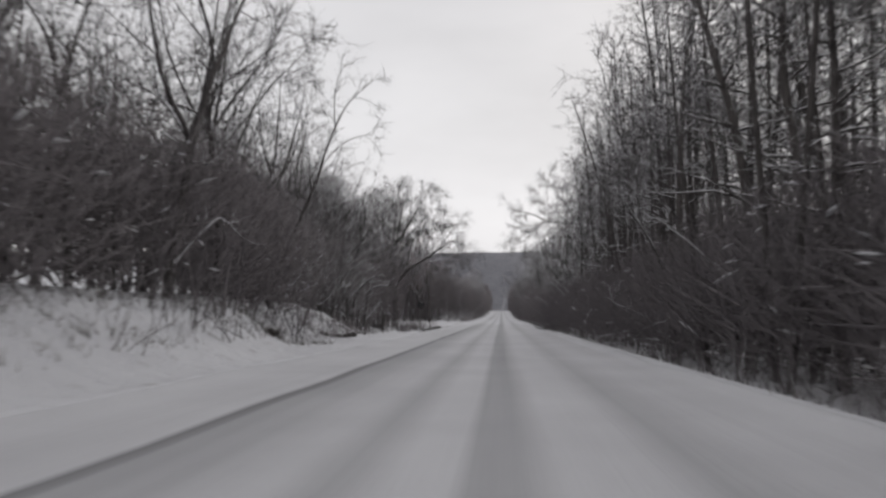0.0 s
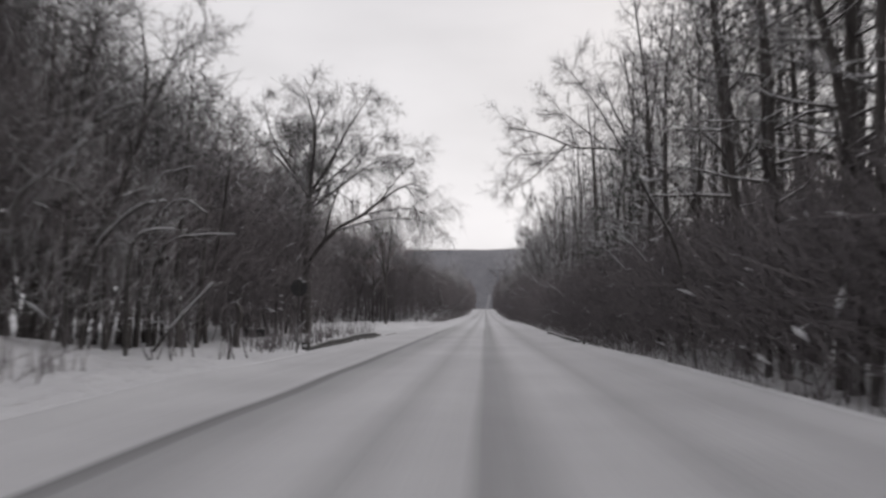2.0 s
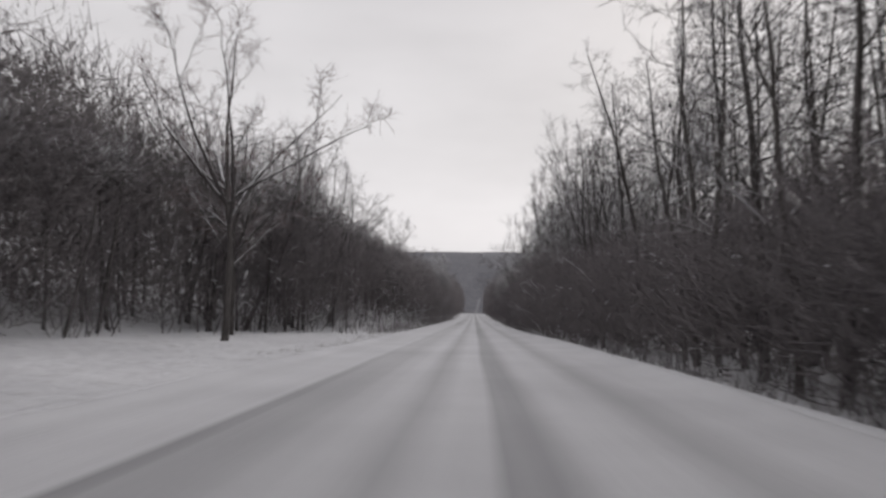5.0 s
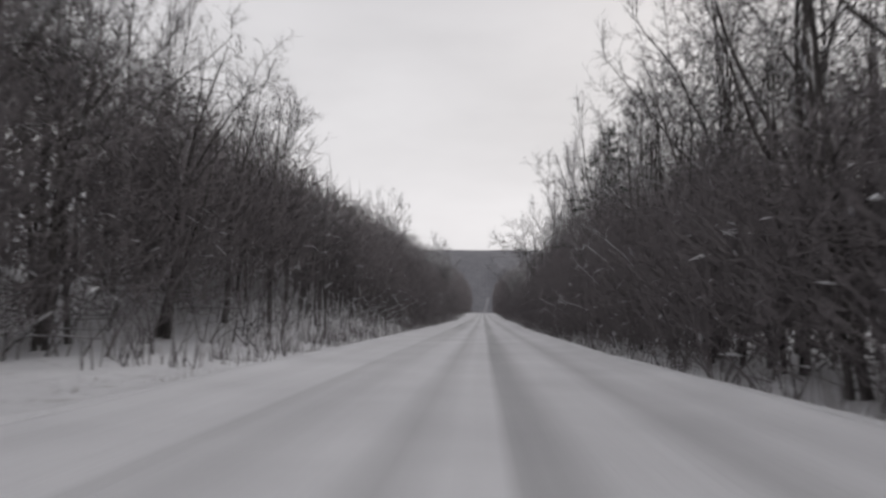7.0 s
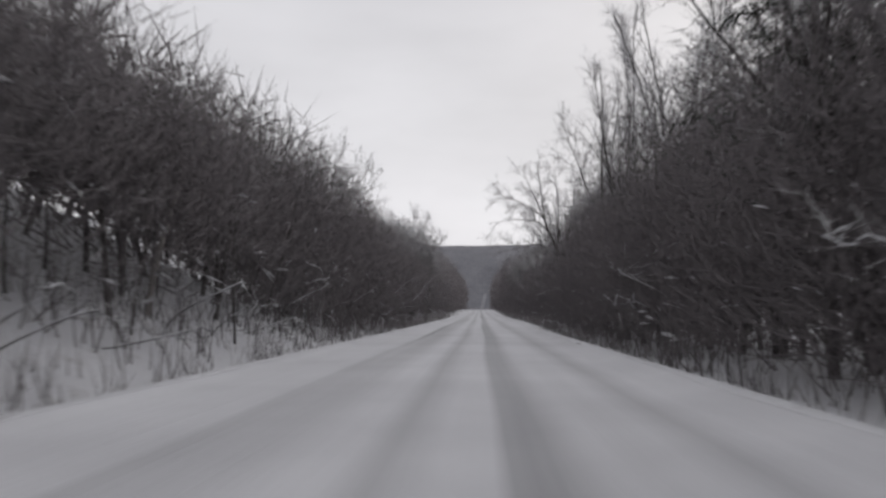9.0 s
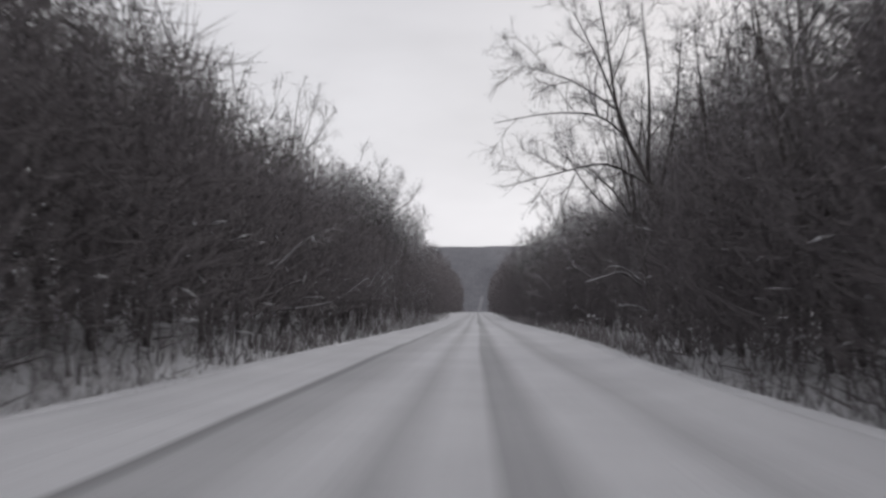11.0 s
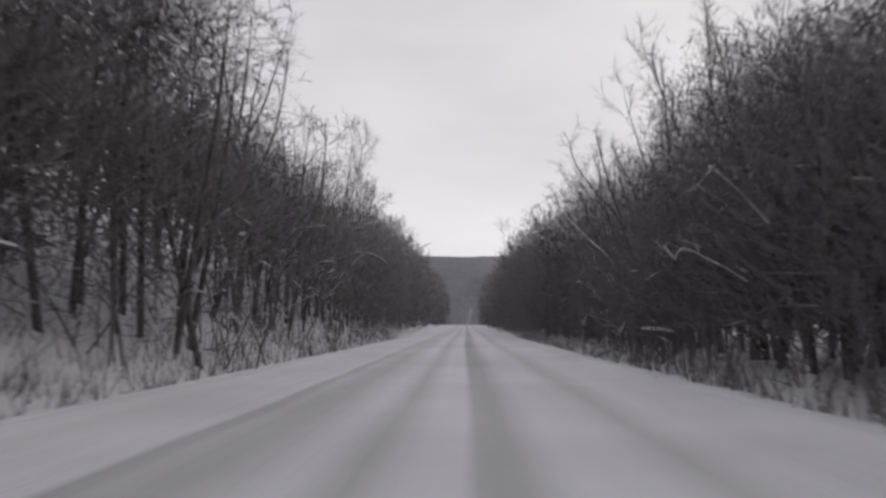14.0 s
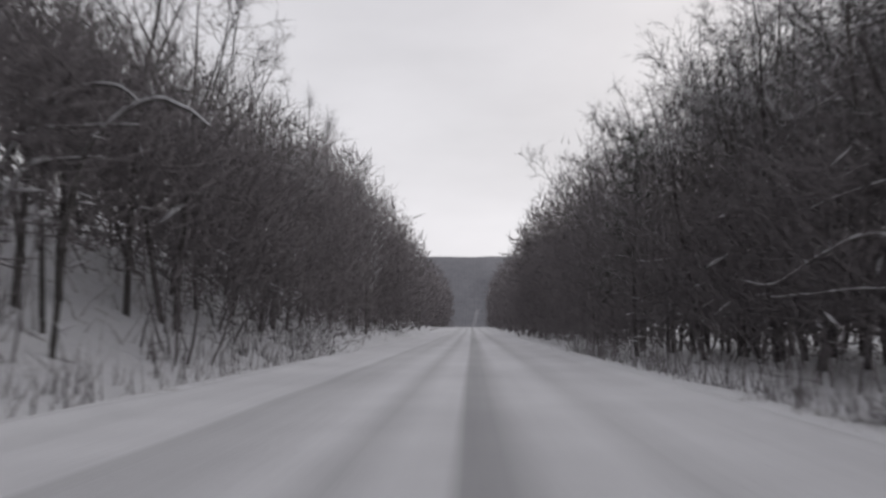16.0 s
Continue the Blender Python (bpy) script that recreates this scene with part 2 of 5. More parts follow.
gx = np.concatenate([[-2600, -1200, -600, -300, -150, -80, -50, -40], np.arange(-34, -10, 1.0), np.arange(-10, -5.5, 0.3), [-5, -2, 2, 4],
                     np.arange(4.5, 9, 0.3), np.arange(9, 30, 1.0), [36, 50, 80, 150, 300, 600, 1200, 2600]])
gx = np.unique(np.concatenate([gx, np.arange(-120, 121, 12.0)]))
gy = np.unique(np.concatenate([np.arange(-60, 350, 1.8), np.arange(350, 640, 5.0), np.arange(640, 1100, 20), np.arange(1100, 1700, 8), np.arange(1700, 3200, 100)]))
ground = sheet("ground", gx, gy, land, [SNOW, HILL], lambda c: (c[:, 1] > 1050) * 1)
tagged(ground, "snow-covered roadside ground rising to a distant wooded hill", "ground", kind="structure")


def road_height(x, y):
    z = level(y) + 0.0 * x
    for c, h, h2, a in TRACKS:
        z = z - 0.035 * a * np.exp(-((x - c - 0.1) / (h * 0.4 + h2 * 0.4)) ** 2)
    z = z + 0.015 * wave(x, y, 0.8, 3.0)
    edge = np.minimum(x - ROAD_L, right_edge(y) - x)
    z = z + 0.10 * np.exp(-((edge - 0.45) / 0.3) ** 2) * (1 + 0.5 * wave(x, y, 0.35, 1.0))
    return z - 0.35 * (1 - smooth(edge + 0.12 * wave(x, y, 0.5), -0.05, 0.35))


rx = np.unique(np.concatenate([np.arange(ROAD_L - 0.3, ROAD_L + 1.4, 0.12), np.arange(-4.9, 3.8, 0.15), np.arange(ROAD_R - 1.3, ROAD_R + 0.31, 0.12)]))
ry = np.unique(np.concatenate([np.arange(-60, 340, 1.6), np.arange(340, 640, 5.0)]))
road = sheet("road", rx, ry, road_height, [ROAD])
tagged(road, "straight road under packed snow with darker wheel tracks", "road", kind="structure")


# the road goes on beyond the crest as a narrow pale track up the wooded hill
def track_shift(y):
    return 1.0 + 9.0 * smooth(y, 1130, 1300)


def far_track_height(x, y):
    return land(x + track_shift(y), y) + 0.5


far_track = sheet("far_road", np.linspace(-2.6, 2.6, 5), np.arange(1060, 1270, 8.0), far_track_height, [FAR_TRACK])
for v in far_track.data.vertices:
    v.co.x += float(track_shift(v.co.y))
tagged(far_track, "narrow pale snowy track climbing the distant wooded hill", "road", kind="structure")


# ---------------------------------------------------------------- trees
class Wood:
    """Collects tapered pieces: start, end, radii, number of sides; an end radius of 0 makes a point."""

    def __init__(self):
        self.rows = {}

    def add(self, a, b, ra, rb, sides):
        self.rows.setdefault((sides, rb <= 0), []).append((*a, *b, ra, rb))

    def arrays(self):
        vs, fs, base = [], [], 0
        for (sides, tip), rows in self.rows.items():
            r = np.array(rows)
            a, b, ra, rb = r[:, :3], r[:, 3:6], r[:, 6:7], r[:, 7:8]
            d = b - a
            d /= np.maximum(np.linalg.norm(d, axis=1, keepdims=True), 1e-6)
            ref = np.where(np.abs(d[:, 2:3]) > 0.9, [[1.0, 0, 0]], [[0, 0, 1.0]])
            u = np.cross(d, ref)
            u /= np.linalg.norm(u, axis=1, keepdims=True)
            w = np.cross(d, u)
            ang = np.arange(sides) * 2 * np.pi / sides
            ring = u[:, None] * np.cos(ang)[None, :, None] + w[:, None] * np.sin(ang)[None, :, None]
            low = a[:, None] + ring * ra[:, None]
            k = np.arange(len(r))
            s = np.arange(sides)
            t = (s + 1) % sides
            if tip:
                v = np.concatenate([low, b[:, None]], 1)
                o = (k * (sides + 1) + base)[:, None]
                f = np.stack([o + s, o + t, np.repeat(o + sides, sides, 1)], -1).reshape(-1, 3)
            else:
                high = b[:, None] + ring * rb[:, None]
                v = np.concatenate([low, high], 1)
                o = (k * 2 * sides + base)[:, None]
                f = np.concatenate([np.stack([o + s, o + t, o + sides + t], -1), np.stack([o + s, o + sides + t, o + sides + s], -1)], 1).reshape(-1, 3)
            vs.append(v.reshape(-1, 3))
            fs.append(f)
            base += v.shape[0] * v.shape[1]
        return np.concatenate(vs), np.concatenate(fs)


def tri_mesh(name, *sets):
    """One mesh from sets of (corners, triangles, material)."""
    vs, fs, ids, base = [], [], [], 0
    me = bpy.data.meshes.new(name)
    for k, (v, f, mat) in enumerate(sets):
        vs.append(np.asarray(v, np.float32))
        fs.append(np.asarray(f, np.int32) + base)
        ids.append(np.full(len(f), k, np.int32))
        me.materials.append(mat)
        base += len(v)
    v, f, ids = np.concatenate(vs), np.concatenate(fs), np.concatenate(ids)
    me.vertices.add(len(v))
    me.vertices.foreach_set("co", v.ravel())
    me.loops.add(len(f) * 3)
    me.loops.foreach_set("vertex_index", f.ravel())
    me.polygons.add(len(f))
    me.polygons.foreach_set("loop_start", np.arange(0, len(f) * 3, 3, dtype=np.int32))
    me.polygons.foreach_set("loop_total", np.full(len(f), 3, np.int32))
    me.polygons.foreach_set("material_index", ids)
    me.update(calc_edges=True)
    me.polygons.foreach_set("use_smooth", np.ones(len(f), bool))
    return me


def side_way(rng, way, spread):
    """A direction that leaves way by about spread degrees."""
    way = Vector(way).normalized()
    ax = way.orthogonal()
    ax.rotate(Matrix.Rotation(rng.uniform(0, 6.283), 3, way))
    out = way.copy()
    out.rotate(Matrix.Rotation(radians(spread), 3, ax))
    return out


def limb(wood, rng, p, way, length, r0, r1, steps, sides, bend, lift):
    """A bent limb; returns its joints with their direction, place along it and radius."""
    out = []
    p, way = Vector(p), Vector(way).normalized()
    for i in range(steps):
        way = (way + Vector((rng.gauss(0, bend), rng.gauss(0, bend), rng.gauss(0, bend) + lift))).normalized()
        q = p + way * (length / steps)
        a, b = r0 + (r1 - r0) * i / steps, r0 + (r1 - r0) * (i + 1) / steps
        wood.add(p, q, a, b, sides)
        p = q
        out.append((p.copy(), way.copy(), (i + 1) / steps, b))
    return out


def twigs(wood, rng, joints, count, length, r, spread, lift, start=0.2, forks=2):
    for _ in range(count):
        p, way, u, _r = joints[rng.randrange(int(len(joints) * start), len(joints))]
        q = p - way * rng.random() * 0.5
        d = (side_way(rng, way, rng.uniform(*spread)) + Vector((0, 0, lift))).normalized()
        ln = length * rng.uniform(0.5, 1.2)
        e = q + d * ln
        wood.add(q, e, r, 0.0, 3)
        for _k in range(forks):
            d2 = (side_way(rng, d, rng.uniform(15, 55)) + Vector((0, 0, lift * 0.7))).normalized()
            s = q.lerp(e, rng.uniform(0.25, 0.75))
            wood.add(s, s + d2 * ln * rng.uniform(0.35, 0.65), r * 0.7, 0.0, 3)


def profile(shape, v):
    """Reach of the limbs at the height v of the crown, 0 to 1."""
    if shape == "tiers":
        return 1.0 - 0.65 * v
    if shape == "vase":
        return 0.55 + 0.45 * v if v < 0.7 else 0.87 - 1.3 * (v - 0.7)
    return max(0.2, math.sin(math.pi * (0.16 + 0.76 * v))) ** 0.8


def grow(seed, height, r, clear, limbs, reach, angle, curl, shape="round", fork=0, fork_at=(4, 8), splay=30, subs=4, tw=3, tw_len=0.9, tw_r=0.010,
         tw_lift=0.05, bendy=0.06, lean=0.02, big=3, leaf=None, forks=2, top_r=0.12):
    """Meshes of one bare tree: trunk, main limbs, and the crown of branches and twigs."""
    rng = random.Random(seed)
    trunk, fine, thin = Wood(), Wood(), Wood()
    own = []
    way = Vector((rng.gauss(0, lean), rng.gauss(0, lean), 1))
    trunk.add((0, 0, -0.5), (0, 0, 0.2), r * 1.5, r * 1.1, 8)
    stems = [limb(trunk, rng, (0, 0, 0.1), way, height * (0.97 if not fork else 0.93), r * 1.1, r * top_r, 16, 8, bendy * 0.6, 0.02)]
    spin = rng.uniform(0, 6.28)
    for k in range(fork):
        p, w, u, rr = stems[0][rng.randrange(*fork_at)]
        a = spin + k * 2.4 + rng.uniform(-0.4, 0.4)
        tilt = radians(rng.uniform(0.7, 1.2) * splay)
        d = Vector((math.cos(a) * math.sin(tilt), math.sin(a) * math.sin(tilt), math.cos(tilt)))
        wd = Wood()
        stems.append(limb(wd, rng, p - w * 0.2, d, height * (1 - u) * rng.uniform(0.85, 1.0), rr * 0.8, rr * 0.10, 10, 6, bendy, 0.02))
        own.append(wd)
    for i in range(limbs):
        st = stems[i % len(stems)]
        lo = clear if st is stems[0] else 0.18
        v = (i + rng.random()) / limbs
        u = lo + (1 - lo) * v
        p, w, uu, rr = st[min(len(st) - 1, int(u * len(st)))]
        p = p - w * rng.uniform(0, height / 20)
        ln = reach * profile(shape, v) * rng.uniform(0.75, 1.15) * (1.0 if st is stems[0] else 0.8)
        lr = min(max(0.020, rr * 0.5), 0.012 + ln * 0.016)
        a, tilt = spin + i * 2.4 + rng.uniform(-0.5, 0.5), radians(angle[0] + (angle[1] - angle[0]) * v + rng.uniform(-9, 9))
        side = w.orthogonal().normalized()
        side.rotate(Matrix.Rotation(a, 3, w))
        wd = fine
        if i % max(1, limbs // max(big, 1)) == 0 and len(own) < fork + big:
            wd = Wood()
            own.append(wd)
        js = limb(wd, rng, p, w * math.cos(tilt) + side * math.sin(tilt), ln, lr, 0.010, 6, 4 if lr > 0.03 else 3, bendy * 2.0, curl)
        twigs(thin, rng, js, tw, tw_len, tw_r, (25, 60), tw_lift, 0.4, forks)
        for k in range(subs):
            q, w2, u2, r2 = js[1 + (k * 4 // max(subs - 1, 1)) % 5]
            js2 = limb(fine, rng, q, side_way(rng, w2, rng.uniform(28, 62)), ln * (1.05 - 0.6 * u2) * rng.uniform(0.35, 0.6), max(0.013, r2 * 0.7), 0.007, 3, 3, bendy * 2.6, curl * 0.8)
            twigs(thin, rng, js2, tw, tw_len, tw_r, (20, 60), tw_lift, 0.0, forks)
    out = [("trunk", tri_mesh("trunk", (*trunk.arrays(), BARK)))]
    for wd in own:
        out.append(("limb", tri_mesh("limb", (*wd.arrays(), LIMB))))
    out.append(("crown", tri_mesh("crown", (*fine.arrays(), LIMB), (*thin.arrays(), leaf or TWIG))))
    return out


def shrub_meshes(seed, height, stems, tw, width=1.3, tw_r=0.017, tw_len=1.1):
    rng = random.Random(seed)
    b = Wood()
    out = []
    for _ in range(stems):
        a = Wood()
        d = Vector((rng.gauss(0, 0.26), rng.gauss(0, 0.26), 1))
        p = (rng.gauss(0, width * 0.5), rng.gauss(0, width * 0.5), -0.3)
        h = height * rng.uniform(0.55, 1.05)
        js = limb(a, rng, p, d, h, rng.uniform(0.025, 0.05), 0.010, 5, 4, 0.10, 0.02)
        out.append(("stem", tri_mesh("stem", (*a.arrays(), BRUSH))))
        for _k in range(3):
            q, w, u, r2 = js[rng.randrange(1, 5)]
            j2 = limb(b, rng, q, side_way(rng, w, rng.uniform(25, 60)), h * rng.uniform(0.2, 0.4), 0.018, 0.008, 2, 3, 0.12, 0.06)
            twigs(b, rng, j2, tw, tw_len, tw_r, (20, 70), 0.05, 0.0)
        twigs(b, rng, js, tw * 2, tw_len, tw_r, (25, 80), 0.0, 0.3)
    return out + [("crown", tri_mesh("crown", (*b.arrays(), BRUSH)))]


def thing_from(name, meshes):
    top = new(name)
    top.empty_display_size = 0.3
    for nm, me in meshes:
        new(nm, me).parent = top
    return top


# name, label, natural height, makers
STOCK = {
    "alder": ("tall_tree", "tall bare dark-trunked tree with level snow-dusted branches", 22.0,
              [grow(s, 22, 0.185, 0.26, 36, 4.0, (80, 45), 0.02, "tiers", subs=3, tw=2, tw_len=1.0, tw_r=0.0135, bendy=0.075, lean=0.03, big=4, top_r=0.2) for s in (11, 12, 13, 14)]),
    "oak": ("broadleaf_tree", "bare spreading broadleaf tree with crooked snow-lined limbs", 16.0,
            [grow(s, 16, 0.16, 0.34, 30, 3.9, (70, 35), 0.03, "round", 3, (5, 9), 36, 5, 3, 0.9, 0.012, 0.06, 0.13, 0.05, 3) for s in (21, 22, 23)]),
    "fan": ("spreading_tree", "bare tree with many fine upswept branches fanning into a rounded crown", 16.0,
            [grow(s, 16, 0.16, 0.36, 34, 3.8, (55, 25), 0.05, "round", 6, (5, 8), 40, 5, 3, 0.9, 0.0115, 0.10, 0.09, 0.03, 2) for s in (71, 72)]),
    "redfan": ("reddish_tree", "bare tree with a rounded crown of reddish fine twigs", 16.0,
               [grow(73, 16, 0.16, 0.36, 40, 3.8, (60, 25), 0.05, "round", 6, (5, 8), 42, 5, 4, 0.9, 0.0115, 0.08, 0.09, 0.03, 2, RED_TWIG)]),
    "vase": ("upright_tree", "slender bare tree with steep branches forming a vase-shaped crown", 16.0,
             [grow(s, 16, 0.14, 0.30, 32, 3.4, (42, 18), 0.07, "vase", 3, (4, 9), 22, 4, 3, 1.0, 0.0125, 0.22, 0.06, 0.02, 3) for s in (31, 32, 33)]),
    "birch": ("frosted_tree", "pale bare tree with hoar-frosted twigs behind the dark brush", 16.0,
              [grow(s, 16, 0.12, 0.26, 36, 3.0, (55, 22), 0.05, "round", 1, (6, 10), 20, 5, 4, 0.8, 0.008, 0.0, 0.07, 0.03, 2, FROST_TWIG) for s in (81, 82)]),
    "poplar": ("poplar_tree", "narrow bare poplar with steep frosted branches", 18.0,
               [grow(s, 18, 0.14, 0.22, 40, 3.0, (24, 12), 0.06, "round", 2, (3, 7), 9, 4, 4, 0.9, 0.0085, 0.3, 0.05, 0.02, 2, FROST_TWIG) for s in (35, 36)]),
    "back": ("woodland_tree", "thin bare woodland tree standing behind the roadside row", 17.0,
             [grow(s, 17, 0.13, 0.32, 20, 3.2, (65, 35), 0.04, "round", s % 2, (5, 9), 25, 2, 3, 1.3, 0.017, 0.06, 0.08, 0.03, 1, None, 1) for s in (41, 42, 43)]),
    "pine": ("pine_tree", "dark green pine with dense needled boughs and snow dusting", 14.0,
             [grow(s, 14, 0.13, 0.28, 40, 2.7, (88, 60), 0.03, "tiers", subs=4, tw=8, tw_len=0.42, tw_r=0.026, tw_lift=0.12, big=2, leaf=NEEDLE, forks=1) for s in (61, 62)]),
    "willow": ("willow_tree", "large old bare willow with a broad rounded crown and drooping twigs", 20.0,
               [grow(91, 20, 0.34, 0.50, 110, 4.4, (70, 30), 0.0, "round", 11, (7, 9), 46, 7, 7, 1.1, 0.0125, -0.12, 0.09, 0.02, 4)]),
    "shrub": ("shrub", "dark leafless roadside shrub with dense twigs", 6.0, [shrub_meshes(s, 6.0, 7, 1, tw_r=0.018) for s in (51, 52, 53, 54)]),
}
MADE = {}


def plant(kind, which, x, y, height, turn, lean=(0, 0), label="", wide=1.0):
    name, words, natural, makers = STOCK[kind]
    which %= len(makers)
    s = height / natural
    m = pose(x, y, float(land(x, y)) - 0.05, lean[0], lean[1], 0) @ pose(0, 0, 0, 0, 0, turn)
    key = (kind, which)
    if key in MADE:
        ob = copy_thing(MADE[key], m)
    else:
        group = "roadside shrubs" if kind == "shrub" else "roadside trees"
        ob = MADE[key] = tagged(thing_from(name, makers[which]), words, "shrub" if kind == "shrub" else "tree", group)
        ob.matrix_basis = m
    ob.scale = (s * wide, s * wide, s)
    return tagged(ob, label)


# edge of the woods along the road, and the height of trees and undergrowth above the road
EDGE_L = ([-30, 32, 45, 53, 62, 70, 88, 112, 142, 152, 176, 200, 235, 268, 273, 280, 286, 600], [9.8, 9.9, 13.2, 13.4, 13.4, 12.8, 12.8, 20.5, 20.5, 14.0, 9.4, 8.6, 8.2, 8.2, 10.2, 10.2, 8.2, 8.2])
EDGE_R = ([-30, 60, 90, 238, 245, 256, 268, 285, 302, 312, 326, 336, 345, 600], [7.1, 7.2, 7.1, 7.4, 10.0, 10.0, 9.4, 8.2, 8.4, 10.0, 10.0, 8.2, 7.4, 6.6])
H_LEFT = ([-20, 25, 40, 50, 62, 70, 78, 100, 105, 140, 146, 165, 173, 180, 195, 206, 230, 262, 276, 290, 330, 360, 570], [18, 18, 17.5, 17.5, 18, 15, 12, 12, 13, 14, 18, 18, 14, 11, 11, 14, 13.8, 14.2, 17.5, 16, 16, 17, 19])
H_RIGHT = ([-20, 60, 95, 130, 180, 215, 238, 248, 258, 290, 304, 326, 350, 570], [24, 24, 22, 20, 20, 18, 18, 16, 12.5, 11.5, 14, 16.5, 17, 18])
B_LEFT = ([-20, 25, 40, 60, 75, 88, 104, 118, 140, 152, 165, 180, 192, 206, 232, 265, 276, 290, 320, 340, 360, 600], [7.8, 8.0, 9.0, 10.6, 10.8, 11.6, 15.2, 16.4, 16.0, 13.0, 11.4, 9.6, 9.6, 11.4, 9.8, 9.8, 12.0, 10.0, 9.4, 11.4, 16.0, 18.5])
B_RIGHT = ([-20, 60, 95, 130, 150, 165, 180, 195, 215, 235, 255, 290, 310, 330, 345, 360, 600], [5.6, 5.6, 5.4, 6.2, 7.4, 8.6, 10.0, 10.2, 10.2, 9.0, 9.4, 9.2, 8.8, 9.8, 11.4, 16.0, 18.0])
LOW_L = ([-20, 44, 50, 58, 66, 90, 104, 150, 165, 173, 194, 203, 216, 250, 280, 290, 304, 309, 325, 334, 350], [0.7, 0.7, 2.4, 2.8, 2.0, 1.7, 0.9, 1.3, 1.7, 3.2, 3.2, 1.4, 1.0, 1.7, 2.0, 3.6, 3.8, 5.0, 5.0, 1.8, 0.8])
LOW_R = ([-20, 150, 235, 246, 262, 325, 345], [1.3, 1.3, 1.0, 1.7, 1.7, 1.7, 0.8])


def edge(side, y):
    return np.interp(y, *(EDGE_L if side < 0 else EDGE_R))


rng = random.Random(5)
for side in (-1, 1):
    tall = H_LEFT if side < 0 else H_RIGHT
    y = -6.0
    while y < 368:
        hh = float(np.interp(y, *tall))
        e = float(edge(side, y))
        if side > 0:
            kind = rng.choice(["alder", "alder", "alder", "back"]) if y < 150 else rng.choice(["vase", "oak", "back"])
        else:
            kind = "oak" if y < 66 else "back" if y < 144 else rng.choice(["oak", "birch", "fan"]) if y < 172 else rng.choice(["vase", "oak", "back"])
        x = side * (e + (rng.uniform(2.2, 4.8) if side > 0 and y < 130 else rng.uniform(2.8, 5.2)))
        rise = max(0.0, float(land(x, y) - level(y))) if side < 0 else 0.0
        if not (side < 0 and 172 < y < 255 and rng.random() < 0.4):
            plant(kind, rng.randrange(4), x, y + rng.uniform(-1, 1), (hh - 0.7 * rise) * rng.uniform(0.82, 1.06), rng.uniform(0, 360), (rng.gauss(0, 2), -side * rng.uniform(-1, 3.0)))
        if rng.random() < (0.75 if side > 0 and y < 130 else 0.3):
            x = side * (e + 8 + rng.uniform(-1.5, 3.0))
            rise = max(0.0, float(land(x, y) - level(y))) if side < 0 else 0.0
            deep = "alder" if side > 0 and y < 130 else "back"
            plant(deep, rng.randrange(4), x, y + rng.uniform(-2, 2), (hh - 0.8 * rise) * rng.uniform(0.85, 1.1), rng.uniform(0, 360), (rng.gauss(0, 3), rng.gauss(0, 3)))
        y += rng.uniform(2.4, 3.4) if side > 0 and y < 130 else rng.uniform(4.4, 6.2)
    y = -4.0
    while y < 335:
        e = float(edge(side, y))
        hb = float(np.interp(y, *(B_LEFT if side < 0 else B_RIGHT)))
        if side < 0 and 172 < y < 202:
            hb = 3.6
        plant("shrub", rng.randrange(4), side * (e + rng.uniform(0.3, 2.6)), y + rng.uniform(-1, 1), min(hb, 8.0) * rng.uniform(0.55, 0.85), rng.uniform(0, 360), (rng.gauss(0, 4), -side * rng.uniform(-2, 4)))
        y += 4.0 if side > 0 or y < 283 else 7.0
